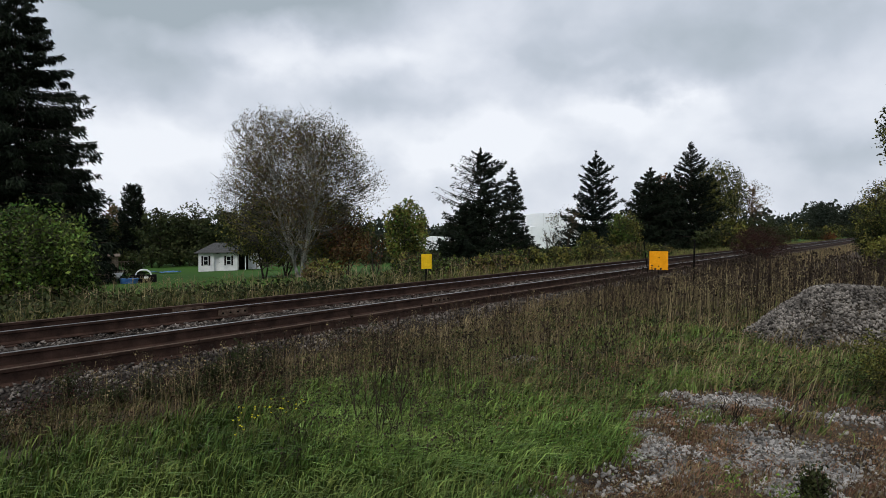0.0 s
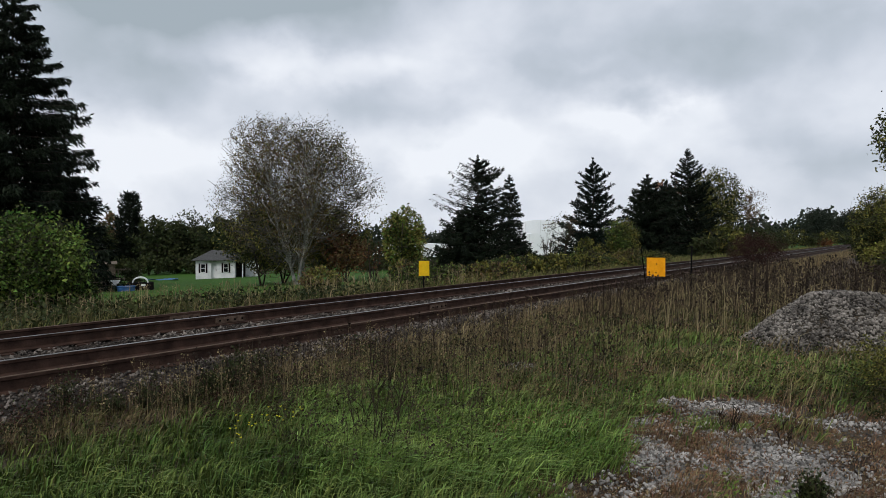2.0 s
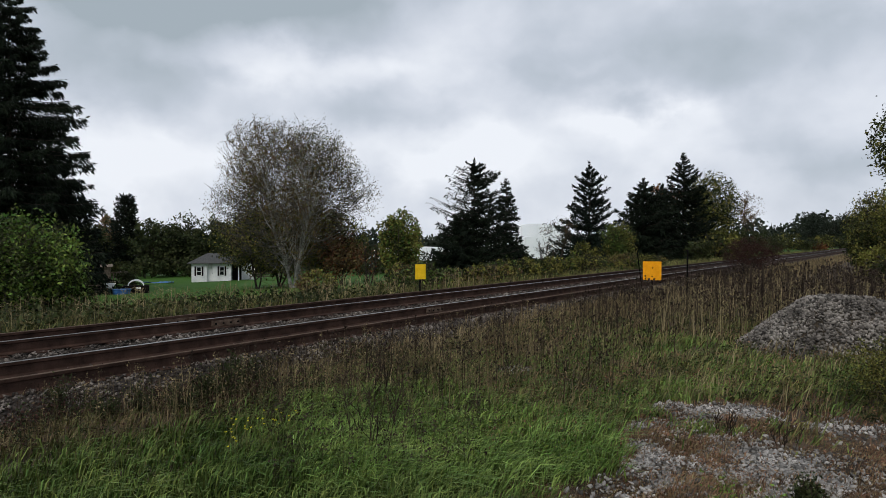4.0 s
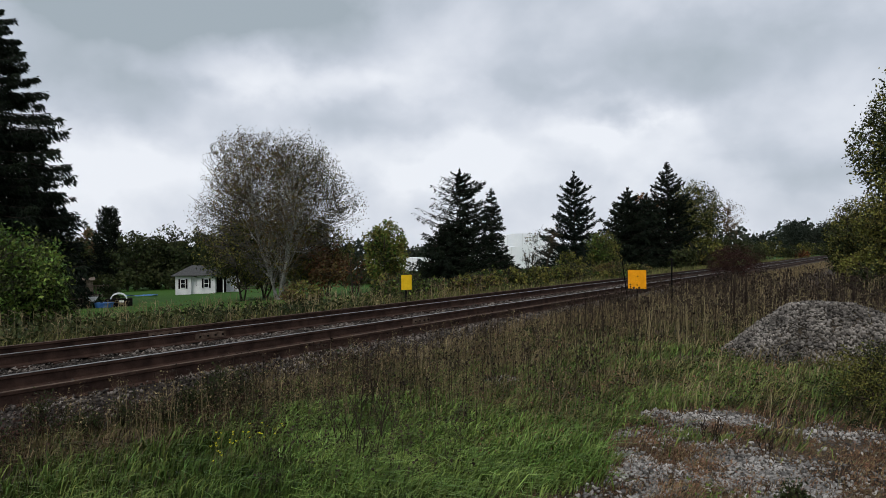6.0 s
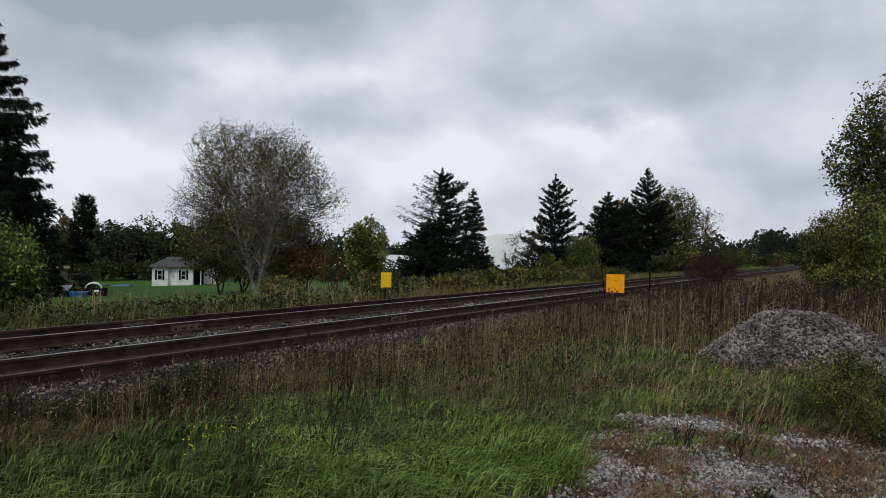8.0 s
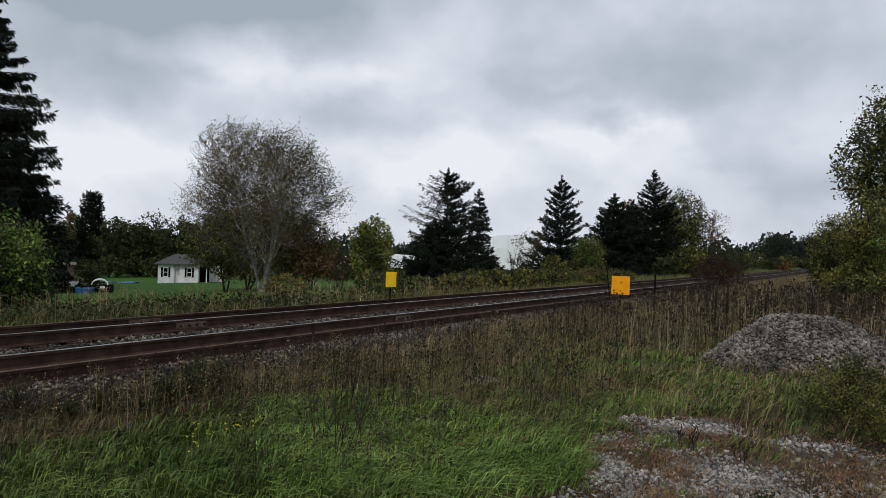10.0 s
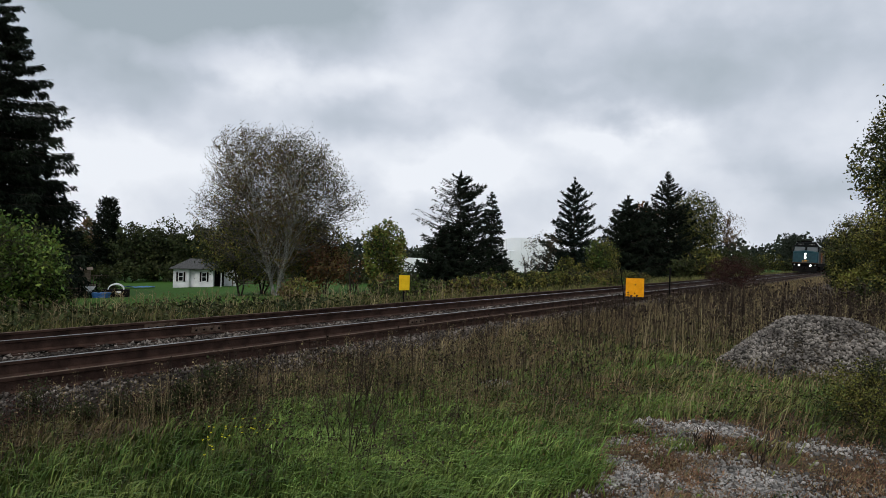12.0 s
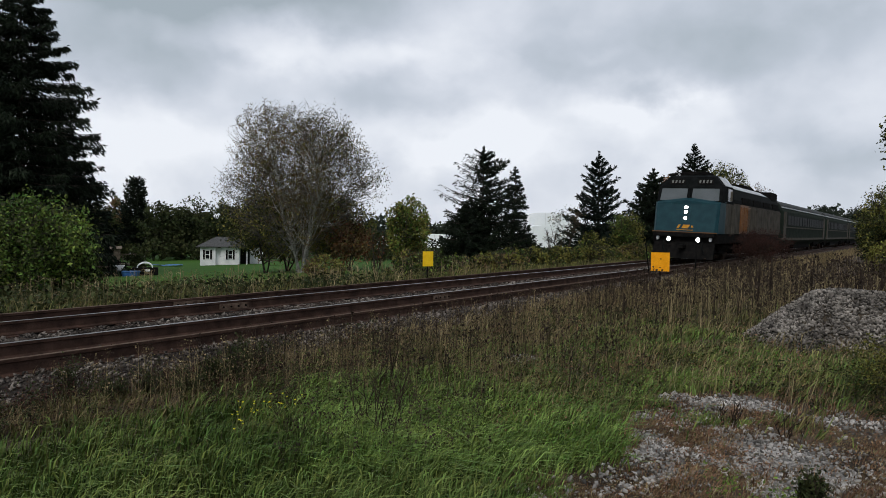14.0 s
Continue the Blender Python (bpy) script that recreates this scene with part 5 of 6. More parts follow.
# ---------------------------------------------------------------- signs
def build_sign(name, x, y, turn, wide, high, zlow, material, label, holes=()):
    z = gz(x, y)
    s = thing(name, x, y, z - 0.15, label, "sign", turn=turn)
    post = bmesh.new()
    box(post, -0.02, 0.02, 0.012, 0.05, 0, zlow + high * 0.9 + 0.15 - z)
    part("post", post, M["dark"], s, "thin dark steel post")
    b = zlow - z + 0.15
    panel = part("panel", boxed(-wide / 2, wide / 2, -0.006, 0.010, b, b + high, 0.003), M[material], s)
    for hx, hz in holes:
        bm = bmesh.new()
        rod(bm, (hx * wide, -0.004, b + hz * high), (hx * wide, -0.016, b + hz * high), 0.022, 0.016, 6)
        part("bolt", bm, M["dark"], panel)
    return s


def build_signs():
    build_sign("orange_sign", *at(17.45, 21.0), -17.5, 0.52, 0.55, 0.57, "orange_sign", "orange square trackside sign on a thin post", ((0.03, 0.66), (0.0, 0.2), (-0.36, 0.1)))
    build_sign("yellow_sign", *at(-1.37, 20.6), 32.0, 0.36, 0.45, 0.57, "yellow_sign", "yellow rectangular trackside sign on a thin post")


# ---------------------------------------------------------------- yard
def build_shed():
    x, y = at(-18.0, 81.5)
    z = gz(x, y) - 0.05
    shed = thing("garden_shed", x, y, z, "small white garden shed with dark shutters and grey hip roof", "shed", turn=14)
    H = 2.05
    bm = bmesh.new()
    box(bm, -2.15, -0.55, -1.6, 1.8, 0, H)
    part("wall", bm, M["white"], shed, "white clapboard wall")
    bm = bmesh.new()
    box(bm, 0.05, 1.95, -1.5, 1.8, 0, H)
    part("wall", bm, M["white"], shed, "white clapboard wall")
    for k in range(12):
        for x0, x1, yy in ((-2.16, -0.545, -1.6), (0.045, 1.955, -1.5)):
            part("clapboard", boxed(x0, x1, yy - 0.022, yy - 0.002, 0.06 + k * 0.165, 0.205 + k * 0.165), M["white"], shed)
    door = part("door", boxed(-0.55, 0.05, -1.25, -1.19, 0, 1.95), M["white"], shed, "white panelled door")
    part("handle", boxed(-0.03, 0.01, -1.28, -1.25, 0.95, 1.05), M["dark"], door)
    for cx, yy in ((-1.38, -1.63), (1.02, -1.53)):
        win = part("window", boxed(cx - 0.26, cx + 0.26, yy - 0.04, yy, 0.75, 1.72), M["white"], shed, "white sash window")
        for lo in (0.80, 1.26):
            part("pane", boxed(cx - 0.2, cx + 0.2, yy - 0.048, yy - 0.041, lo, lo + 0.40), M["glass"], win)
        for sx in (-0.46, 0.28):
            part("shutter", boxed(cx + sx, cx + sx + 0.18, yy - 0.05, yy - 0.002, 0.70, 1.76), M["dark"], shed, "dark shutter")
    part("porch_post", boxed(2.75, 2.85, -1.5, -1.4, 0, H), M["white"], shed)
    # near-black sheet stands in for the shade inside the open porch
    part("back_wall", boxed(1.96, 3.0, 1.6, 1.75, 0, H), M["dark"], shed)
    bm = bmesh.new()
    e, r = H, H + 1.15
    lo = [bm.verts.new(p) for p in ((-2.55, -2.0, e), (3.3, -2.0, e), (3.3, 2.2, e), (-2.55, 2.2, e))]
    md = [bm.verts.new(p) for p in ((-2.55, -2.0, e + 0.1), (3.3, -2.0, e + 0.1), (3.3, 2.2, e + 0.1), (-2.55, 2.2, e + 0.1))]
    hi = [bm.verts.new(p) for p in ((-0.6, 0.1, r), (1.6, 0.1, r))]
    bm.faces.new(lo[::-1])
    for i in range(4):
        bm.faces.new((lo[i], lo[(i + 1) % 4], md[(i + 1) % 4], md[i]))
    bm.faces.new((md[0], md[1], hi[1], hi[0]))
    bm.faces.new((md[1], md[2], hi[1]))
    bm.faces.new((md[2], md[3], hi[0], hi[1]))
    bm.faces.new((md[3], md[0], hi[0]))
    bmesh.ops.recalc_face_normals(bm, faces=bm.faces)
    part("roof", bm, M["shingle"], shed, "grey shingled hip roof")


def build_yard():
    build_shed()
    # pale little outbuilding past the shed
    x, y = at(-15.45, 84.0)
    hut = thing("white_hut", x, y, gz(x, y) - 0.05, "small white hut partly hidden by a tree", "hut", turn=14)
    part("wall", boxed(-0.9, 0.9, -0.8, 0.8, 0, 1.95), M["white"], hut)
    bm = bmesh.new()
    loft(bm, [[(-1.1, -1.0, 1.95), (1.1, -1.0, 1.95), (0, -1.0, 2.7)], [(-1.1, 1.0, 1.95), (1.1, 1.0, 1.95), (0, 1.0, 2.7)]])
    part("roof", bm, M["shingle"], hut)
    # low pale railing behind the pale-barked tree
    x, y = at(-12.9, 80.0)
    rail = thing("garden_railing", x, y, gz(x, y), "low pale garden railing behind a tree", "railing", turn=13)
    for k in range(9):
        part("post", boxed(-3.2 + k * 0.8 - 0.04, -3.2 + k * 0.8 + 0.04, -0.04, 0.04, 0, 0.95), M["wood"], rail)
    for zz in (0.3, 0.6, 0.88):
        part("bar", boxed(-3.25, 3.25, -0.055, -0.042, zz, zz + 0.09), M["wood"], rail)
    # deck with railing
    x, y = at(-26.0, 68.0)
    deck = thing("garden_deck", x, y, gz(x, y), "raised wooden deck with slatted railing", "deck", turn=24)
    part("platform", boxed(-2.2, 2.2, -1, 1, 0.5, 0.68), M["wood"], deck)
    for k in range(5):
        part("post", boxed(-2.15 + k * 1.05, -2.05 + k * 1.05, -0.98, -0.88, 0, 1.6), M["wood"], deck)
    part("top_rail", boxed(-2.2, 2.2, -1.05, -0.99, 1.5, 1.6), M["wood"], deck)
    for k in range(18):
        part("slat", boxed(-2.1 + k * 0.24, -2.03 + k * 0.24, -1.045, -1.0, 0.7, 1.5), M["wood"], deck)
    x, y = at(-25.9, 72.0)
    house = thing("cream_shed", x, y, gz(x, y), "small cream-sided shed behind a deck", "shed", turn=24)
    part("wall", boxed(-0.7, 0.7, -0.6, 0.6, 0, 2.0), M["wood"], house)
    bm = bmesh.new()
    loft(bm, [[(-0.9, -0.8, 1.95), (0.9, -0.8, 1.95), (0.9, -0.8, 2.0), (-0.9, -0.8, 2.0)], [(-0.9, 0.8, 2.15), (0.9, 0.8, 2.15), (0.9, 0.8, 2.2), (-0.9, 0.8, 2.2)]])
    part("roof", bm, M["wood"], house)
    # planter box with a white arched cover
    x, y = at(-23.6, 55.0)
    bx = thing("planter_box", x, y, gz(x, y), "dark timber planter box with a white arched cover", "planter", turn=22)
    part("box", boxed(-0.9, 0.9, -0.5, 0.5, 0, 0.55, 0.02), M["dark"], bx)
    part("plate", boxed(0.05, 0.35, -0.53, -0.505, 0.3, 0.45), M["white"], bx)
    bm = bmesh.new()
    arc = [(math.cos(t) * 0.55, math.sin(t) * 0.42) for t in np.linspace(0, math.pi, 13)]
    inn = [(math.cos(t) * 0.48, math.sin(t) * 0.34) for t in np.linspace(math.pi, 0, 13)]
    loft(bm, [[(a, yy, 0.55 + b) for a, b in arc + inn] for yy in (-0.45, 0.45)])
    part("cover", bm, M["white"], bx, "white arched cover")
    # trailer-like frame with a white wedge, and blue sheets
    x, y = at(-25.4, 55.5)
    w = thing("white_slide", x, y, gz(x, y), "white wedge-shaped garden toy on a dark frame", "garden toy", turn=24)
    bm = bmesh.new()
    loft(bm, [[(-0.4, yy, 0.75), (0.4, yy, 0.75), (0.05, yy, 0.25)] for yy in (-0.3, 0.3)])
    part("wedge", bm, M["white"], w)
    bm = bmesh.new()
    for sx in (-0.45, 0.45):
        rod(bm, (sx, 0, 0), (sx, 0, 0.95), 0.03)
    rod(bm, (-0.45, 0, 0.95), (0.45, 0, 0.95), 0.03)
    part("frame", bm, M["dark"], w)
    x, y = at(-26.9, 55.0)
    c = thing("metal_rack", x, y, gz(x, y), "grey metal garden rack", "rack", turn=24)
    for zz in (0.25, 0.65, 1.05):
        part("shelf", boxed(-0.8, 0.8, -0.3, 0.3, zz, zz + 0.05), M["wood"], c)
    for sx in (-0.78, 0.74):
        for sy in (-0.3, 0.26):
            part("leg", boxed(sx, sx + 0.04, sy, sy + 0.04, 0, 1.1), M["dark"], c)
    x, y = at(-24.6, 54.0)
    t = thing("blue_pool", x, y, gz(x, y), "blue plastic paddling pool lying on the lawn", "pool", turn=24)
    bm = bmesh.new()
    bmesh.ops.create_cone(bm, cap_ends=True, segments=24, radius1=0.55, radius2=0.62, depth=0.35, matrix=Matrix.Translation((0, 0, 0.17)))
    part("shell", bm, M["blue"], t)
    part("rim", rod(bmesh.new(), (0, 0, 0.34), (0, 0, 0.38), 0.66, seg=24), M["blue"], t)
    x, y = at(-22.0, 78.0)
    t = thing("blue_sheet", x, y, gz(x, y), "rumpled blue tarpaulin lying on the lawn", "tarpaulin", turn=20)
    u, q = np.meshgrid(np.linspace(-1.5, 1.5, 24), np.linspace(-0.7, 0.7, 12), indexing="ij")
    v = np.stack([u, q, 0.14 + 0.11 * wave(u, q, 2.4)], -1).reshape(-1, 3)
    i, j = np.meshgrid(np.arange(23), np.arange(11), indexing="ij")
    k = i * 12 + j
    np_mesh("sheet", v, np.stack([k, k + 12, k + 13, k + 1], -1).reshape(-1, 4), M["blue"], t)
    # dark round garden bush
    broadleaf("garden_bush", *at(-24.2, 60), -0.6, 1.3, "dark clipped garden bush", "bush", leaf=("leaf_far",), count=1600, size=0.16, low=0.0, stems=3, base_r=0.03)
    # house behind the far trees
    x, y = at(-24.9, 128)
    h = thing("far_house", x, y, gz(x, y), "pale gabled house behind far trees", "house", turn=20)
    part("wall", boxed(-3, 3, -3, 3, 0, 2.8), M["barn"], h)
    bm = bmesh.new()
    loft(bm, [[(-3.3, -3.3, 2.8), (3.3, -3.3, 2.8), (0, -3.3, 5.2)], [(-3.3, 3.3, 2.8), (3.3, 3.3, 2.8), (0, 3.3, 5.2)]])
    part("roof", bm, M["shingle"], h)


def build_barn():
    """Long white arched sheds behind the spruces."""
    for az, d, half, high, length, turn, zz in ((8.4, 145, 9.0, 5.6, 30, 20, 0.0), (8.0, 180, 10.0, 9.6, 40, 20, 0.0), (-1.0, 150, 12.0, 4.0, 26, 10, 0.0)):
        x, y = at(az, d)
        b = thing("white_barn", x, y, gz(x, y) - 0.1, "large white sheet-clad barn with a rounded roof", "barn", turn=turn)
        arc = [(math.copysign(abs(math.cos(t)) ** 0.7, math.cos(t)) * half, math.sin(t) ** 0.8 * high) for t in np.linspace(0, math.pi, 25)]
        bm = bmesh.new()
        loft(bm, [[(a, yy, c) for a, c in arc] for yy in (-2, length)])
        shell = part("shell", bm, M["barn"], b)
        for k in range(9):
            t = math.pi * (0.1 + 0.1 * k)
            a, c = math.copysign(abs(math.cos(t)) ** 0.7, math.cos(t)) * half, math.sin(t) ** 0.8 * high
            part("seam", boxed(a - 0.05, a + 0.05, -2.06, -2.005, 0, c), M["white"], shell)


# ---------------------------------------------------------------- train
def body_ring(y, half, z0, zs, ztop, chamfer):
    return [(-half, y, z0), (half, y, z0), (half, y, zs), (half - chamfer * 0.35, y, zs + (ztop - zs) * 0.6), (half - chamfer, y, ztop),
            (-half + chamfer, y, ztop), (-half + chamfer * 0.35, y, zs + (ztop - zs) * 0.6), (-half, y, zs)]


def build_truck(parent, y, wheelbase, material="dark"):
    t = part("truck_frame", boxed(-1.22, 1.22, y - wheelbase / 2 - 0.55, y + wheelbase / 2 + 0.55, 0.55, 0.80, 0.03), M[material], parent, "dark bogie frame")
    for side in (-1, 1):
        part("side_frame", boxed(side * 1.05 - 0.08, side * 1.05 + 0.08, y - wheelbase / 2 - 0.6, y + wheelbase / 2 + 0.6, 0.42, 0.72, 0.03), M[material], t)
        for dy in (-wheelbase / 2, wheelbase / 2):
            bm = bmesh.new()
            rod(bm, (side * 0.69, y + dy, 0.51), (side * 0.82, y + dy, 0.51), 0.51, seg=24)
            rod(bm, (side * 0.66, y + dy, 0.51), (side * 0.69, y + dy, 0.51), 0.54, seg=24)
            part("wheel", bm, M["rail"], t, "steel wheel")
            part("axle_box", boxed(side * 1.05 - 0.12, side * 1.05 + 0.16, y + dy - 0.17, y + dy + 0.17, 0.36, 0.68, 0.03), M[material], t)
    return t


def build_locomotive():
    """Origin at the front coupler plate on the rail tops; the body runs back along +y."""
    loco = new("locomotive")
    tagged(loco, "teal, black and grey diesel locomotive with lit headlamps", "locomotive")
    W = 1.52
    # teal nose
    bm = bmesh.new()
    loft(bm, [[(-W + 0.16, 0.10, 1.52), (W - 0.16, 0.10, 1.52), (W - 0.12, 0.34, 3.02), (-W + 0.12, 0.34, 3.02)],
              [(-W + 0.03, 0.26, 1.52), (W - 0.03, 0.26, 1.52), (W - 0.01, 0.48, 3.10), (-W + 0.01, 0.48, 3.10)],
              [(-W, 1.5, 1.52), (W, 1.5, 1.52), (W, 1.5, 3.18), (-W, 1.5, 3.18)]])
    part("nose", bm, M["teal"], loco, "flat-fronted teal nose")
    # cab with raked windshield
    bm = bmesh.new()
    loft(bm, [[(-W, 0.62, 3.12), (W, 0.62, 3.12), (W, 2.9, 3.12), (W, 2.9, 1.52), (W, 1.5, 1.52), (-W, 1.5, 1.52), (-W, 2.9, 1.52), (-W, 2.9, 3.12)][:2] +
              [(W, 3.0, 3.12), (-W, 3.0, 3.12)],
              [(-W + 0.04, 0.86, 3.80), (W - 0.04, 0.86, 3.80), (W - 0.04, 3.0, 3.80), (-W + 0.04, 3.0, 3.80)],
              [(-W + 0.42, 1.12, 4.30), (W - 0.42, 1.12, 4.30), (W - 0.42, 3.0, 4.36), (-W + 0.42, 3.0, 4.36)],
              [(-W + 0.55, 1.5, 4.40), (W - 0.55, 1.5, 4.40), (W - 0.55, 3.0, 4.42), (-W + 0.55, 3.0, 4.42)]])
    cab = part("cab", bm, M["cabblack"], loco, "black upper cab")
    part("cab_side", boxed(-W, W, 1.5, 3.0, 1.52, 3.115), M["traingrey"], loco, "grey lower cab side")
    for side in (-1, 1):
        bm = bmesh.new()
        q = [(side * 0.12, 0.645, 3.20), (side * 1.38, 0.645, 3.20), (side * 1.34, 0.825, 3.70), (side * 0.12, 0.825, 3.70)]
        loft(bm, [[(a, y - 0.012, z) for a, y, z in q], [(a, y + 0.02, z) for a, y, z in q]])
        part("windshield", bm, M["shield"], cab, "windshield with the sky's reflection in its pale colour")
        q = [(side * 0.30, 0.915, 3.90), (side * 1.02, 0.915, 3.90), (side * 0.98, 1.06, 4.18), (side * 0.30, 1.06, 4.18)]
        bm = bmesh.new()
        loft(bm, [[(a, y - 0.02, z) for a, y, z in q], [(a, y + 0.02, z) for a, y, z in q]])
        board = part("number_board", bm, M["dark"], cab, "dark number board with pale bars")
        for k in range(4):
            cx = side * 0.40 + side * 0.165 * k
            bm = bmesh.new()
            q = [(cx - 0.04, 0.940, 3.96), (cx + 0.04, 0.940, 3.96), (cx + 0.04, 1.025, 4.12), (cx - 0.04, 1.025, 4.12)]
            loft(bm, [[(a, y - 0.03, z) for a, y, z in q], [(a, y - 0.015, z) for a, y, z in q]])
            part("bar", bm, M["numeral"], board)
        part("side_window", boxed(side * W - 0.02, side * W + 0.015, 1.75, 2.55, 3.22, 3.74), M["shield"], cab, "cab side window")
        bm = boxed(side * W - 0.012, side * W + 0.012, 2.62, 2.96, 1.62, 3.05)
        part("cab_door", bm, M["traingrey"], loco, "grey cab door")
        for yy in (2.58, 3.02):
            bm = bmesh.new()
            rod(bm, (side * (W + 0.06), yy, 1.5), (side * (W + 0.06), yy, 2.9), 0.018, seg=6)
            part("handrail", bm, M["traingrey"], loco)
        for k in range(3):
            part("step", boxed(side * 1.25 - 0.28, side * 1.25 + 0.28, 1.3, 1.7, 0.55 + 0.32 * k, 0.60 + 0.32 * k), M["dark"], loco)
    part("wiper", boxed(-0.05, 0.05, 0.62, 0.70, 3.22, 3.72), M["cabblack"], cab, "black windshield pillar")
    # engine hood with doors
    bm = bmesh.new()
    loft(bm, [body_ring(y, W - 0.02, 1.52, 3.35, 4.12, 0.75) for y in (3.0, 16.6)])
    hood = part("hood", bm, M["cabblack"], loco, "black upper engine hood")
    for side in (-1, 1):
        x0 = side * (W - 0.02)
        spans = ((3.05, 4.6, "traingrey"), (4.6, 6.6, "traingold"), (6.6, 16.55, "traingrey"))
        for a, b, m in spans:
            part("side_panel", boxed(min(x0, x0 + side * 0.02), max(x0, x0 + side * 0.02), a, b - 0.01, 1.54, 3.18), M[m], hood, "painted hood side")
        for k in range(15):
            yy = 4.7 + k * 0.80
            part("hood_door", boxed(min(x0 + side * 0.022, x0 + side * 0.05), max(x0 + side * 0.022, x0 + side * 0.05), yy, yy + 0.70, 1.66, 3.08), M["traingold" if k < 3 else "traingrey"], hood)
        for k in range(4):
            yy = 5.0 + k * 2.9
            part("grille", boxed(min(x0 - side * 0.05, x0 + side * 0.03), max(x0 - side * 0.05, x0 + side * 0.03), yy, yy + 2.0, 3.24, 3.5), M["dark"], hood)
        # pale strips laid on the black shoulder as its painted catch-light
        for a, b in ((3.1, 5.6), (5.7, 8.4), (8.7, 11.2), (11.4, 13.6)):
            bm = bmesh.new()
            loft(bm, [[(side * (W - 0.33), y, 3.86), (side * (W - 0.78), y, 4.145), (side * (W - 0.76), y, 4.165), (side * (W - 0.31), y, 3.88)] for y in (a, b)])
            part("roof_sheet", bm, M["palemetal"], hood, "pale highlight strip on the roof shoulder")
        # the same painted highlight carried on along the cab shoulder
        bm = bmesh.new()
        loft(bm, [[(side * (W - 0.045), y, 3.84), (side * (W - 0.405), y, 4.31), (side * (W - 0.385), y, 4.325), (side * (W - 0.025), y, 3.855)] for y in (1.35, 2.95)])
        part("cab_shoulder", bm, M["palemetal"], cab, "pale highlight strip on the cab shoulder")
    for yy in (5.0, 7.4, 12.6, 14.4):
        bm = bmesh.new()
        rod(bm, (0, yy, 4.10), (0, yy, 4.34), 0.62, 0.58, 20)
        part("fan", bm, M["dark"], hood, "roof fan housing")
    part("exhaust_hatch", boxed(-0.7, 0.7, 9.0, 11.6, 4.1, 4.42, 0.05), M["dark"], hood)
    part("rear_radiator", boxed(-1.3, 1.3, 14.4, 16.5, 3.60, 4.26, 0.06), M["dark"], hood)
    part("air_conditioner", boxed(-0.75, 0.55, 1.6, 2.8, 4.40, 4.64, 0.05), M["dark"], cab, "roof air-conditioner box")
    horn = bmesh.new()
    for k, dx in enumerate((-0.2, 0.0, 0.2)):
        rod(horn, (-1.0 + dx * 0.6, 1.7, 4.40 + 0.03 * k), (-1.0 + dx * 0.6, 1.3, 4.42 + 0.03 * k), 0.03, 0.09, 10)
    part("horn", horn, M["dark"], cab)
    # lamps
    for zz in (2.84, 2.60, 2.28):
        y0 = 0.10 + (zz - 1.52) / 1.5 * 0.24
        bm = bmesh.new()
        rod(bm, (0, y0 + 0.02, zz), (0, y0 - 0.03, zz), 0.115, seg=16)
        ring = part("headlamp", bm, M["dark"], loco, "round lit headlamp")
        part("lens", rod(bmesh.new(), (0, y0 - 0.031, zz), (0, y0 - 0.05, zz), 0.085, 0.07, 16), M["lamp"], ring)
    for side in (-1, 1):
        bm = bmesh.new()
        rod(bm, (side * 0.68, 0.20, 1.34), (side * 0.68, 0.02, 1.34), 0.13, seg=16)
        ring = part("ditch_light", bm, M["dark"], loco, "lit ditch light under the nose")
        part("lens", rod(bmesh.new(), (side * 0.68, 0.019, 1.34), (side * 0.68, 0.0, 1.34), 0.085, 0.07, 16), M["lamp"], ring)
        bm = bmesh.new()
        rod(bm, (side * 1.22, 0.20, 1.38), (side * 1.22, 0.05, 1.38), 0.06, seg=10)
        part("marker_light", bm, M["palemetal"], loco)
    # plain gold emblem on the nose
    emb = bmesh.new()
    for pts in ([(-0.36, 1.75), (-0.26, 1.75), (-0.18, 1.94), (-0.28, 1.94)], [(-0.14, 1.75), (0.16, 1.75), (0.24, 1.94), (-0.06, 1.94)], [(0.30, 1.80), (0.40, 1.80), (0.40, 1.90), (0.30, 1.90)]):
        loft(emb, [[(a, 0.10 + (z - 1.52) / 1.5 * 0.24 - 0.012, z) for a, z in pts], [(a, 0.10 + (z - 1.52) / 1.5 * 0.24 + 0.01, z) for a, z in pts]])
    part("emblem", emb, M["emblem"], loco, "plain gold emblem shape")
    part("stripe", boxed(-0.36, 0.40, 0.100, 0.13, 1.65, 1.68), M["emblem"], loco)
    part("sill", boxed(-W + 0.02, W - 0.02, 0.06, 0.14, 1.535, 1.575), M["traingold"], loco, "tan sill along the nose")
    # raised nose deck with a central ridge
    bm = bmesh.new()
    loft(bm, [[(-W + 0.12, 0.345, 3.02), (0, 0.325, 3.02), (W - 0.12, 0.345, 3.02), (W - 0.12, 0.345, 3.04), (0, 0.325, 3.20), (-W + 0.12, 0.345, 3.04)],
              [(-W + 0.04, 0.66, 3.02), (0, 0.66, 3.02), (W - 0.04, 0.66, 3.02), (W - 0.04, 0.66, 3.16), (0, 0.66, 3.32), (-W + 0.04, 0.66, 3.16)]])
    part("nose_deck", bm, M["teal"], loco, "ridged teal nose top")
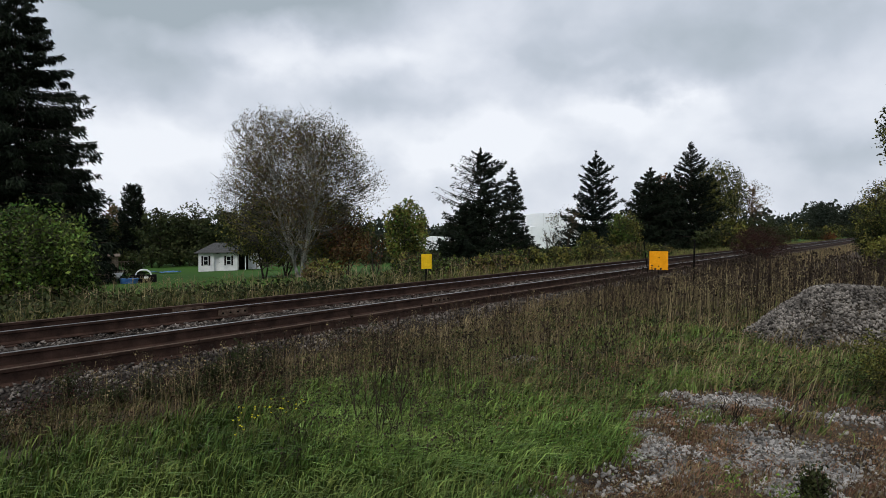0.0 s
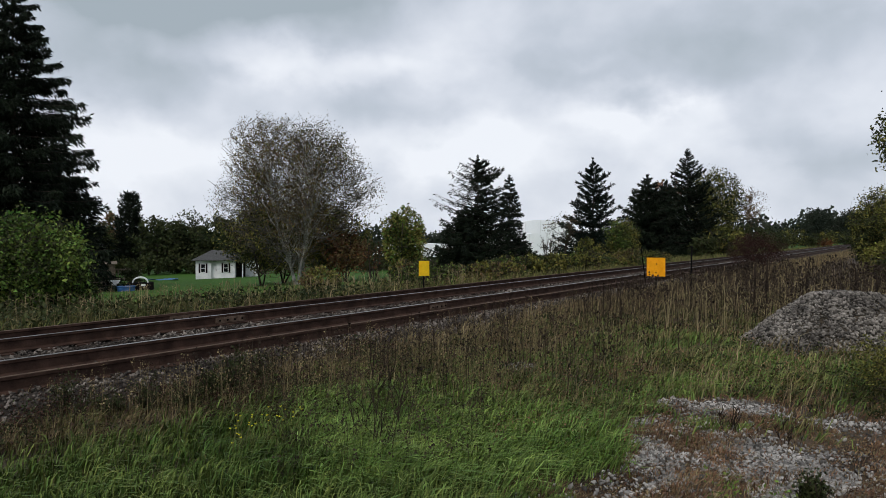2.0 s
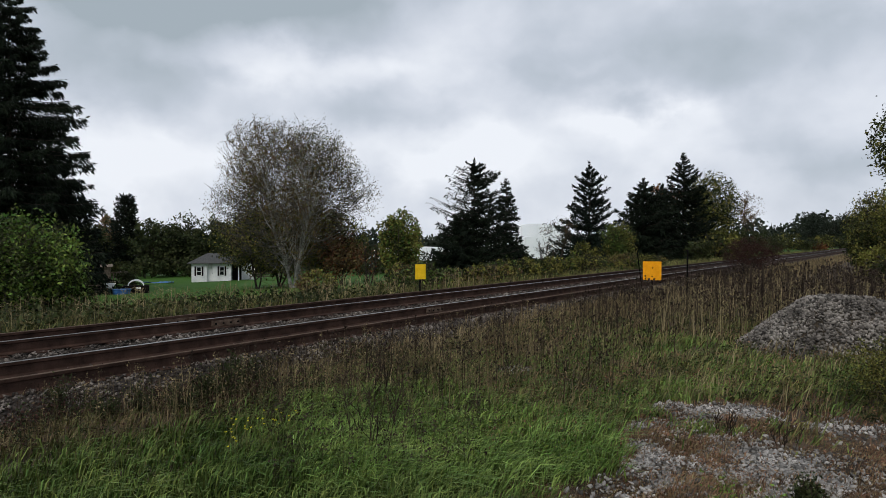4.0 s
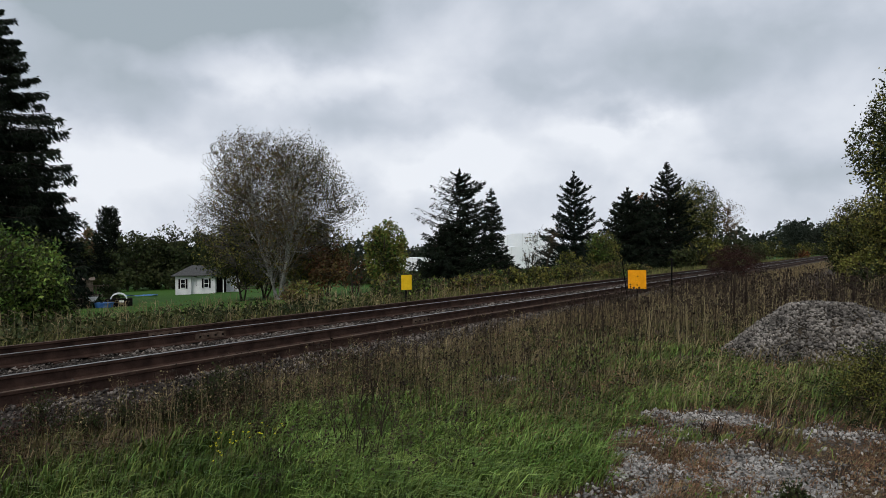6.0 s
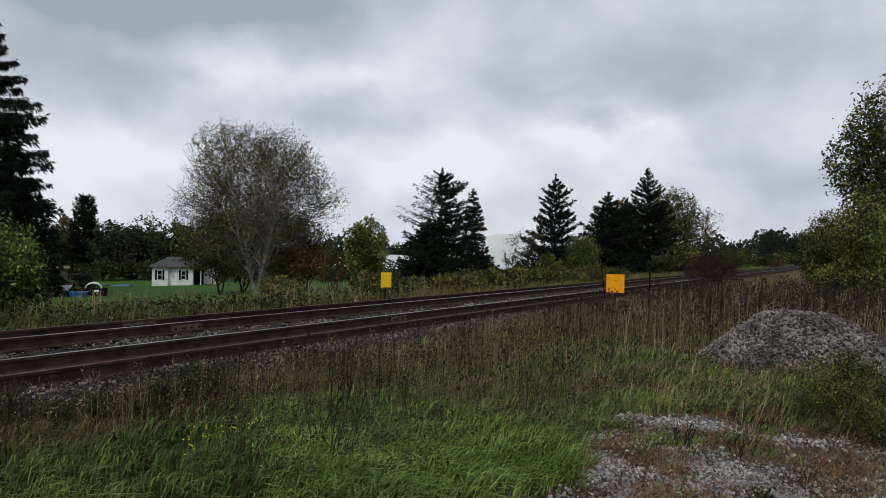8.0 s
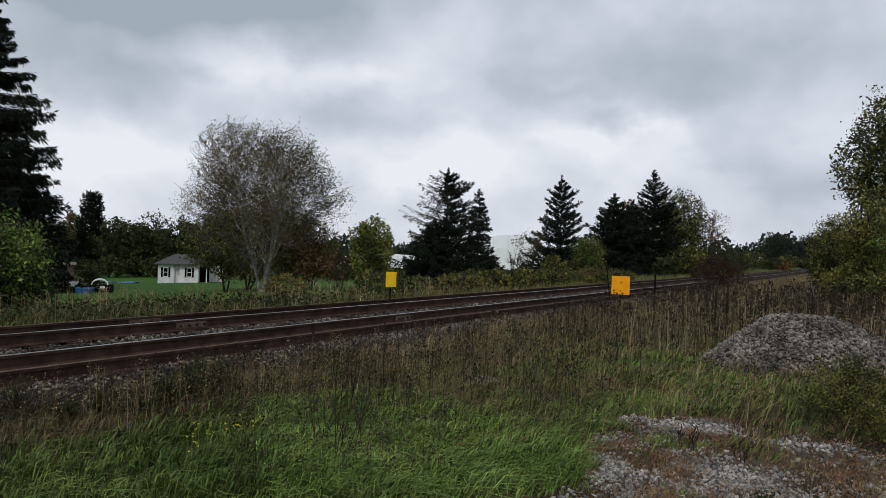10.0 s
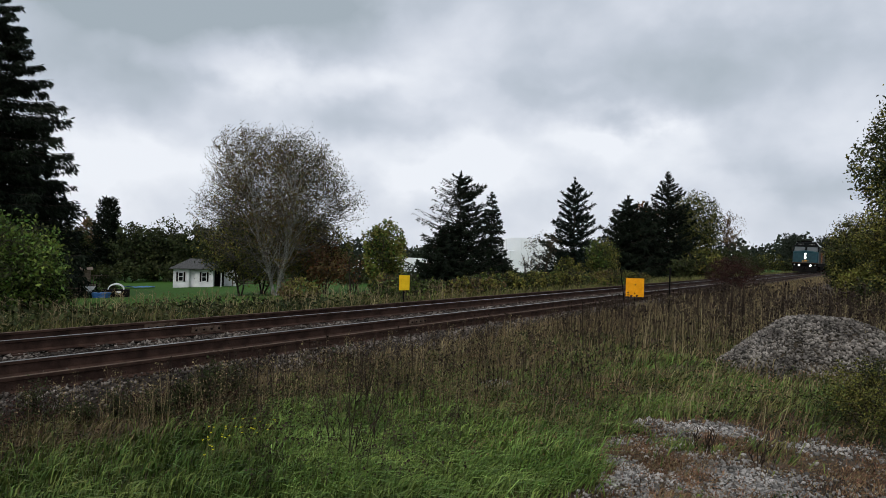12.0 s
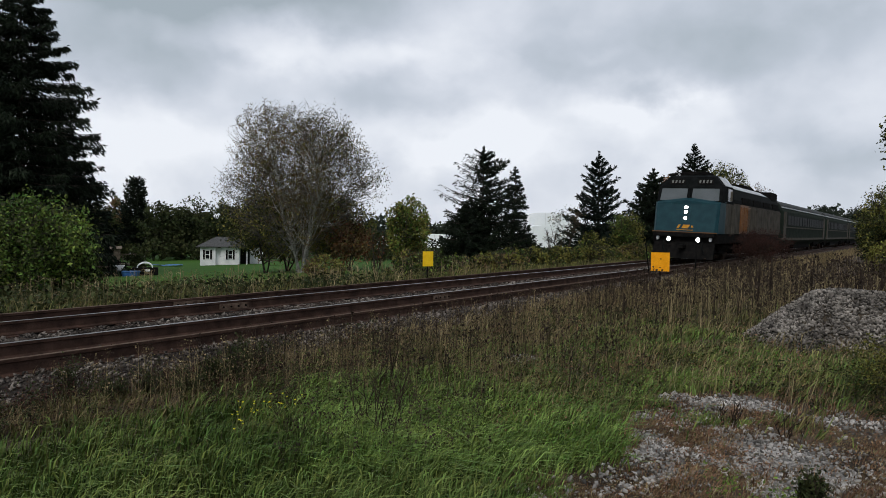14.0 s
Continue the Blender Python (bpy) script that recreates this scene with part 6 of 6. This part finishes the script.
    for side in (-1, 1):
        bm = bmesh.new()
        rod(bm, (side * (W + 0.02), 1.62, 3.30), (side * (W + 0.20), 1.58, 3.36), 0.012, seg=6)
        arm = part("mirror_arm", bm, M["dark"], loco)
        part("mirror", boxed(side * (W + 0.20) - 0.05, side * (W + 0.20) + 0.05, 1.55, 1.60, 3.22, 3.62, 0.01), M["traingrey"], arm, "cab rear-view mirror")
        for k in range(22):
            yy = 4.66 + 0.2 * k
            part("rib", boxed(min(side * (W + 0.032), side * (W + 0.05)), max(side * (W + 0.032), side * (W + 0.05)), yy, yy + 0.05, 1.70, 3.04), M["traingold" if k < 9 else "traingrey"], loco)
    for dx in (-0.9, 0.9):
        bm = bmesh.new()
        for q0, q1 in (((dx, -0.02, 1.30), (dx, -0.10, 0.90)), ((dx, -0.10, 0.90), (dx + 0.12, -0.14, 0.55))):
            rod(bm, q0, q1, 0.025, seg=6)
        part("air_hose", bm, M["cabblack"], loco, "hanging air hose")
    # underframe
    part("underframe", boxed(-1.5, 1.5, 0.22, 16.7, 1.18, 1.515, 0.03), M["dark"], loco, "dark underframe")
    part("anticlimber", boxed(-1.42, 1.42, -0.02, 0.22, 1.42, 1.53, 0.02), M["dark"], loco)
    bm = bmesh.new()
    loft(bm, [[(-1.4, 0.15, 1.2), (1.4, 0.15, 1.2), (1.4, 0.35, 1.2), (-1.4, 0.35, 1.2)], [(-1.42, -0.12, 0.2), (1.42, -0.12, 0.2), (1.42, 0.05, 0.2), (-1.42, 0.05, 0.2)]])
    part("snow_plough", bm, M["dark"], loco, "dark pilot plate")
    bm = bmesh.new()
    box(bm, -0.14, 0.14, -0.45, 0.2, 0.78, 1.02, 0.03)
    part("coupler", bm, M["dark"], loco)
    part("fuel_tank", boxed(-1.35, 1.35, 6.4, 10.4, 0.42, 1.18, 0.12), M["dark"], loco)
    build_truck(loco, 3.5, 2.75)
    build_truck(loco, 13.4, 2.75)
    # settle the heights above the frame to the low-built body
    for ob in loco.children_recursive:
        if ob.name.split(".")[0] in ("wheel", "truck_frame", "side_frame", "axle_box"):
            continue
        for v in ob.data.vertices:
            v.co.z = float(np.interp(v.co.z, (0.0, 1.0, 1.34, 1.52, 3.15, 3.8, 4.3, 4.64), (0.0, 0.78, 1.0, 1.36, 2.85, 3.6, 4.08, 4.36)))
    return loco


def build_coach():
    """Origin at the front end on the rail tops; body back along +y."""
    c = new("passenger_coach")
    tagged(c, "dark green passenger coach with dull grey roof", "railway coach", "coaches of the train")
    L, W = 25.4, 1.55

    def ring(y, s=1.0):
        prof = [(0.95, 0.55), (1.45, 0.95), (1.55, 2.0), (1.50, 2.95), (1.28, 3.42), (0.8, 3.68)]
        return [(a * s, y, z) for a, z in prof] + [(-a * s, y, z) for a, z in prof[::-1]]
    bm = bmesh.new()
    loft(bm, [ring(0.3, 0.93), ring(0.6), ring(L - 0.6), ring(L - 0.3, 0.93)])
    body = part("body", bm, M["coachgreen"], c)
    bm = bmesh.new()
    top = [(1.40, 3.20), (1.285, 3.44), (0.81, 3.70), (-0.81, 3.70), (-1.285, 3.44), (-1.40, 3.20), (-1.38, 3.18), (-0.80, 3.66), (0.80, 3.66), (1.38, 3.18)]
    loft(bm, [[(a, y, z) for a, z in top] for y in (0.5, L - 0.5)])
    part("roof", bm, M["coachroof"], c, "grey metal roof")
    # thin pale strips imitate the highlight along the edges of the dark roof
    for side in (-1, 1):
        part("gutter", boxed(side * 1.41 - 0.02, side * 1.41 + 0.03, 0.5, L - 0.5, 3.20, 3.27), M["palemetal"], c, "pale strip painted as the roof edge highlight")
    for side in (-1, 1):
        part("stripe", boxed(side * 1.565 - 0.008, side * 1.565 + 0.008, 0.7, L - 0.7, 1.86, 1.94), M["traingrey"], body, "thin grey stripe")
        part("stripe", boxed(side * 1.50 - 0.07, side * 1.50 + 0.05, 0.7, L - 0.7, 1.0, 1.16), M["traingrey"], body)
        for k in range(15):
            y = 2.6 + k * 1.4
            bm = bmesh.new()
            q = [(1.552, 2.06), (1.525, 2.72)]
            loft(bm, [[(side * (a + 0.012), y, z) for a, z in q] + [(side * (a - 0.03), y, z) for a, z in q[::-1]],
                      [(side * (a + 0.012), y + 1.1, z) for a, z in q] + [(side * (a - 0.03), y + 1.1, z) for a, z in q[::-1]]])
            part("window", bm, M["glass"], body, "dark tinted window")
        for y in (0.9, L - 1.9):
            part("door", boxed(side * 1.55 - 0.03, side * 1.55 + 0.025, y, y + 0.9, 1.0, 2.95), M["traingrey"], body, "grey entry door")
    part("vestibule", boxed(-0.9, 0.9, -0.1, 0.32, 0.9, 3.3), M["dark"], c, "dark gangway bellows")
    part("underfloor_box", boxed(-1.2, 1.2, 8, 17, 0.35, 0.62), M["dark"], c)
    build_truck(c, 4.0, 2.6)
    build_truck(c, L - 4.0, 2.6)
    return c


# ---------------------------------------------------------------- assembly
build_trees()
build_barn()
build_yard()
build_signs()
LOCO = build_locomotive()
COACHES = [build_coach()]
for _ in range(3):
    COACHES.append(copy_thing(COACHES[0], pose(0, 0, 0)))
build_foreground()
build_weeds()
build_forbs()
build_grass()
build_ground()
build_track()

FRONT_AT_END, SPEED = 33.1, 34.5
TIMES = [0.5 * k for k in range(27)] + [13.2, 13.4, 13.5, 13.6, 13.7, 13.8, 13.9, 14.0]


def motions():
    """The train runs towards the eye along the straight line at an even speed."""
    for thing_on_rails, back in [(LOCO, 0.0)] + [(c, 17.3 + 25.5 * k) for k, c in enumerate(COACHES)]:
        walk(thing_on_rails, [(t, TRACK @ pose(0, FRONT_AT_END + SPEED * (14.0 - t) + back, 0.035, 0, CANT)) for t in TIMES])


motions()
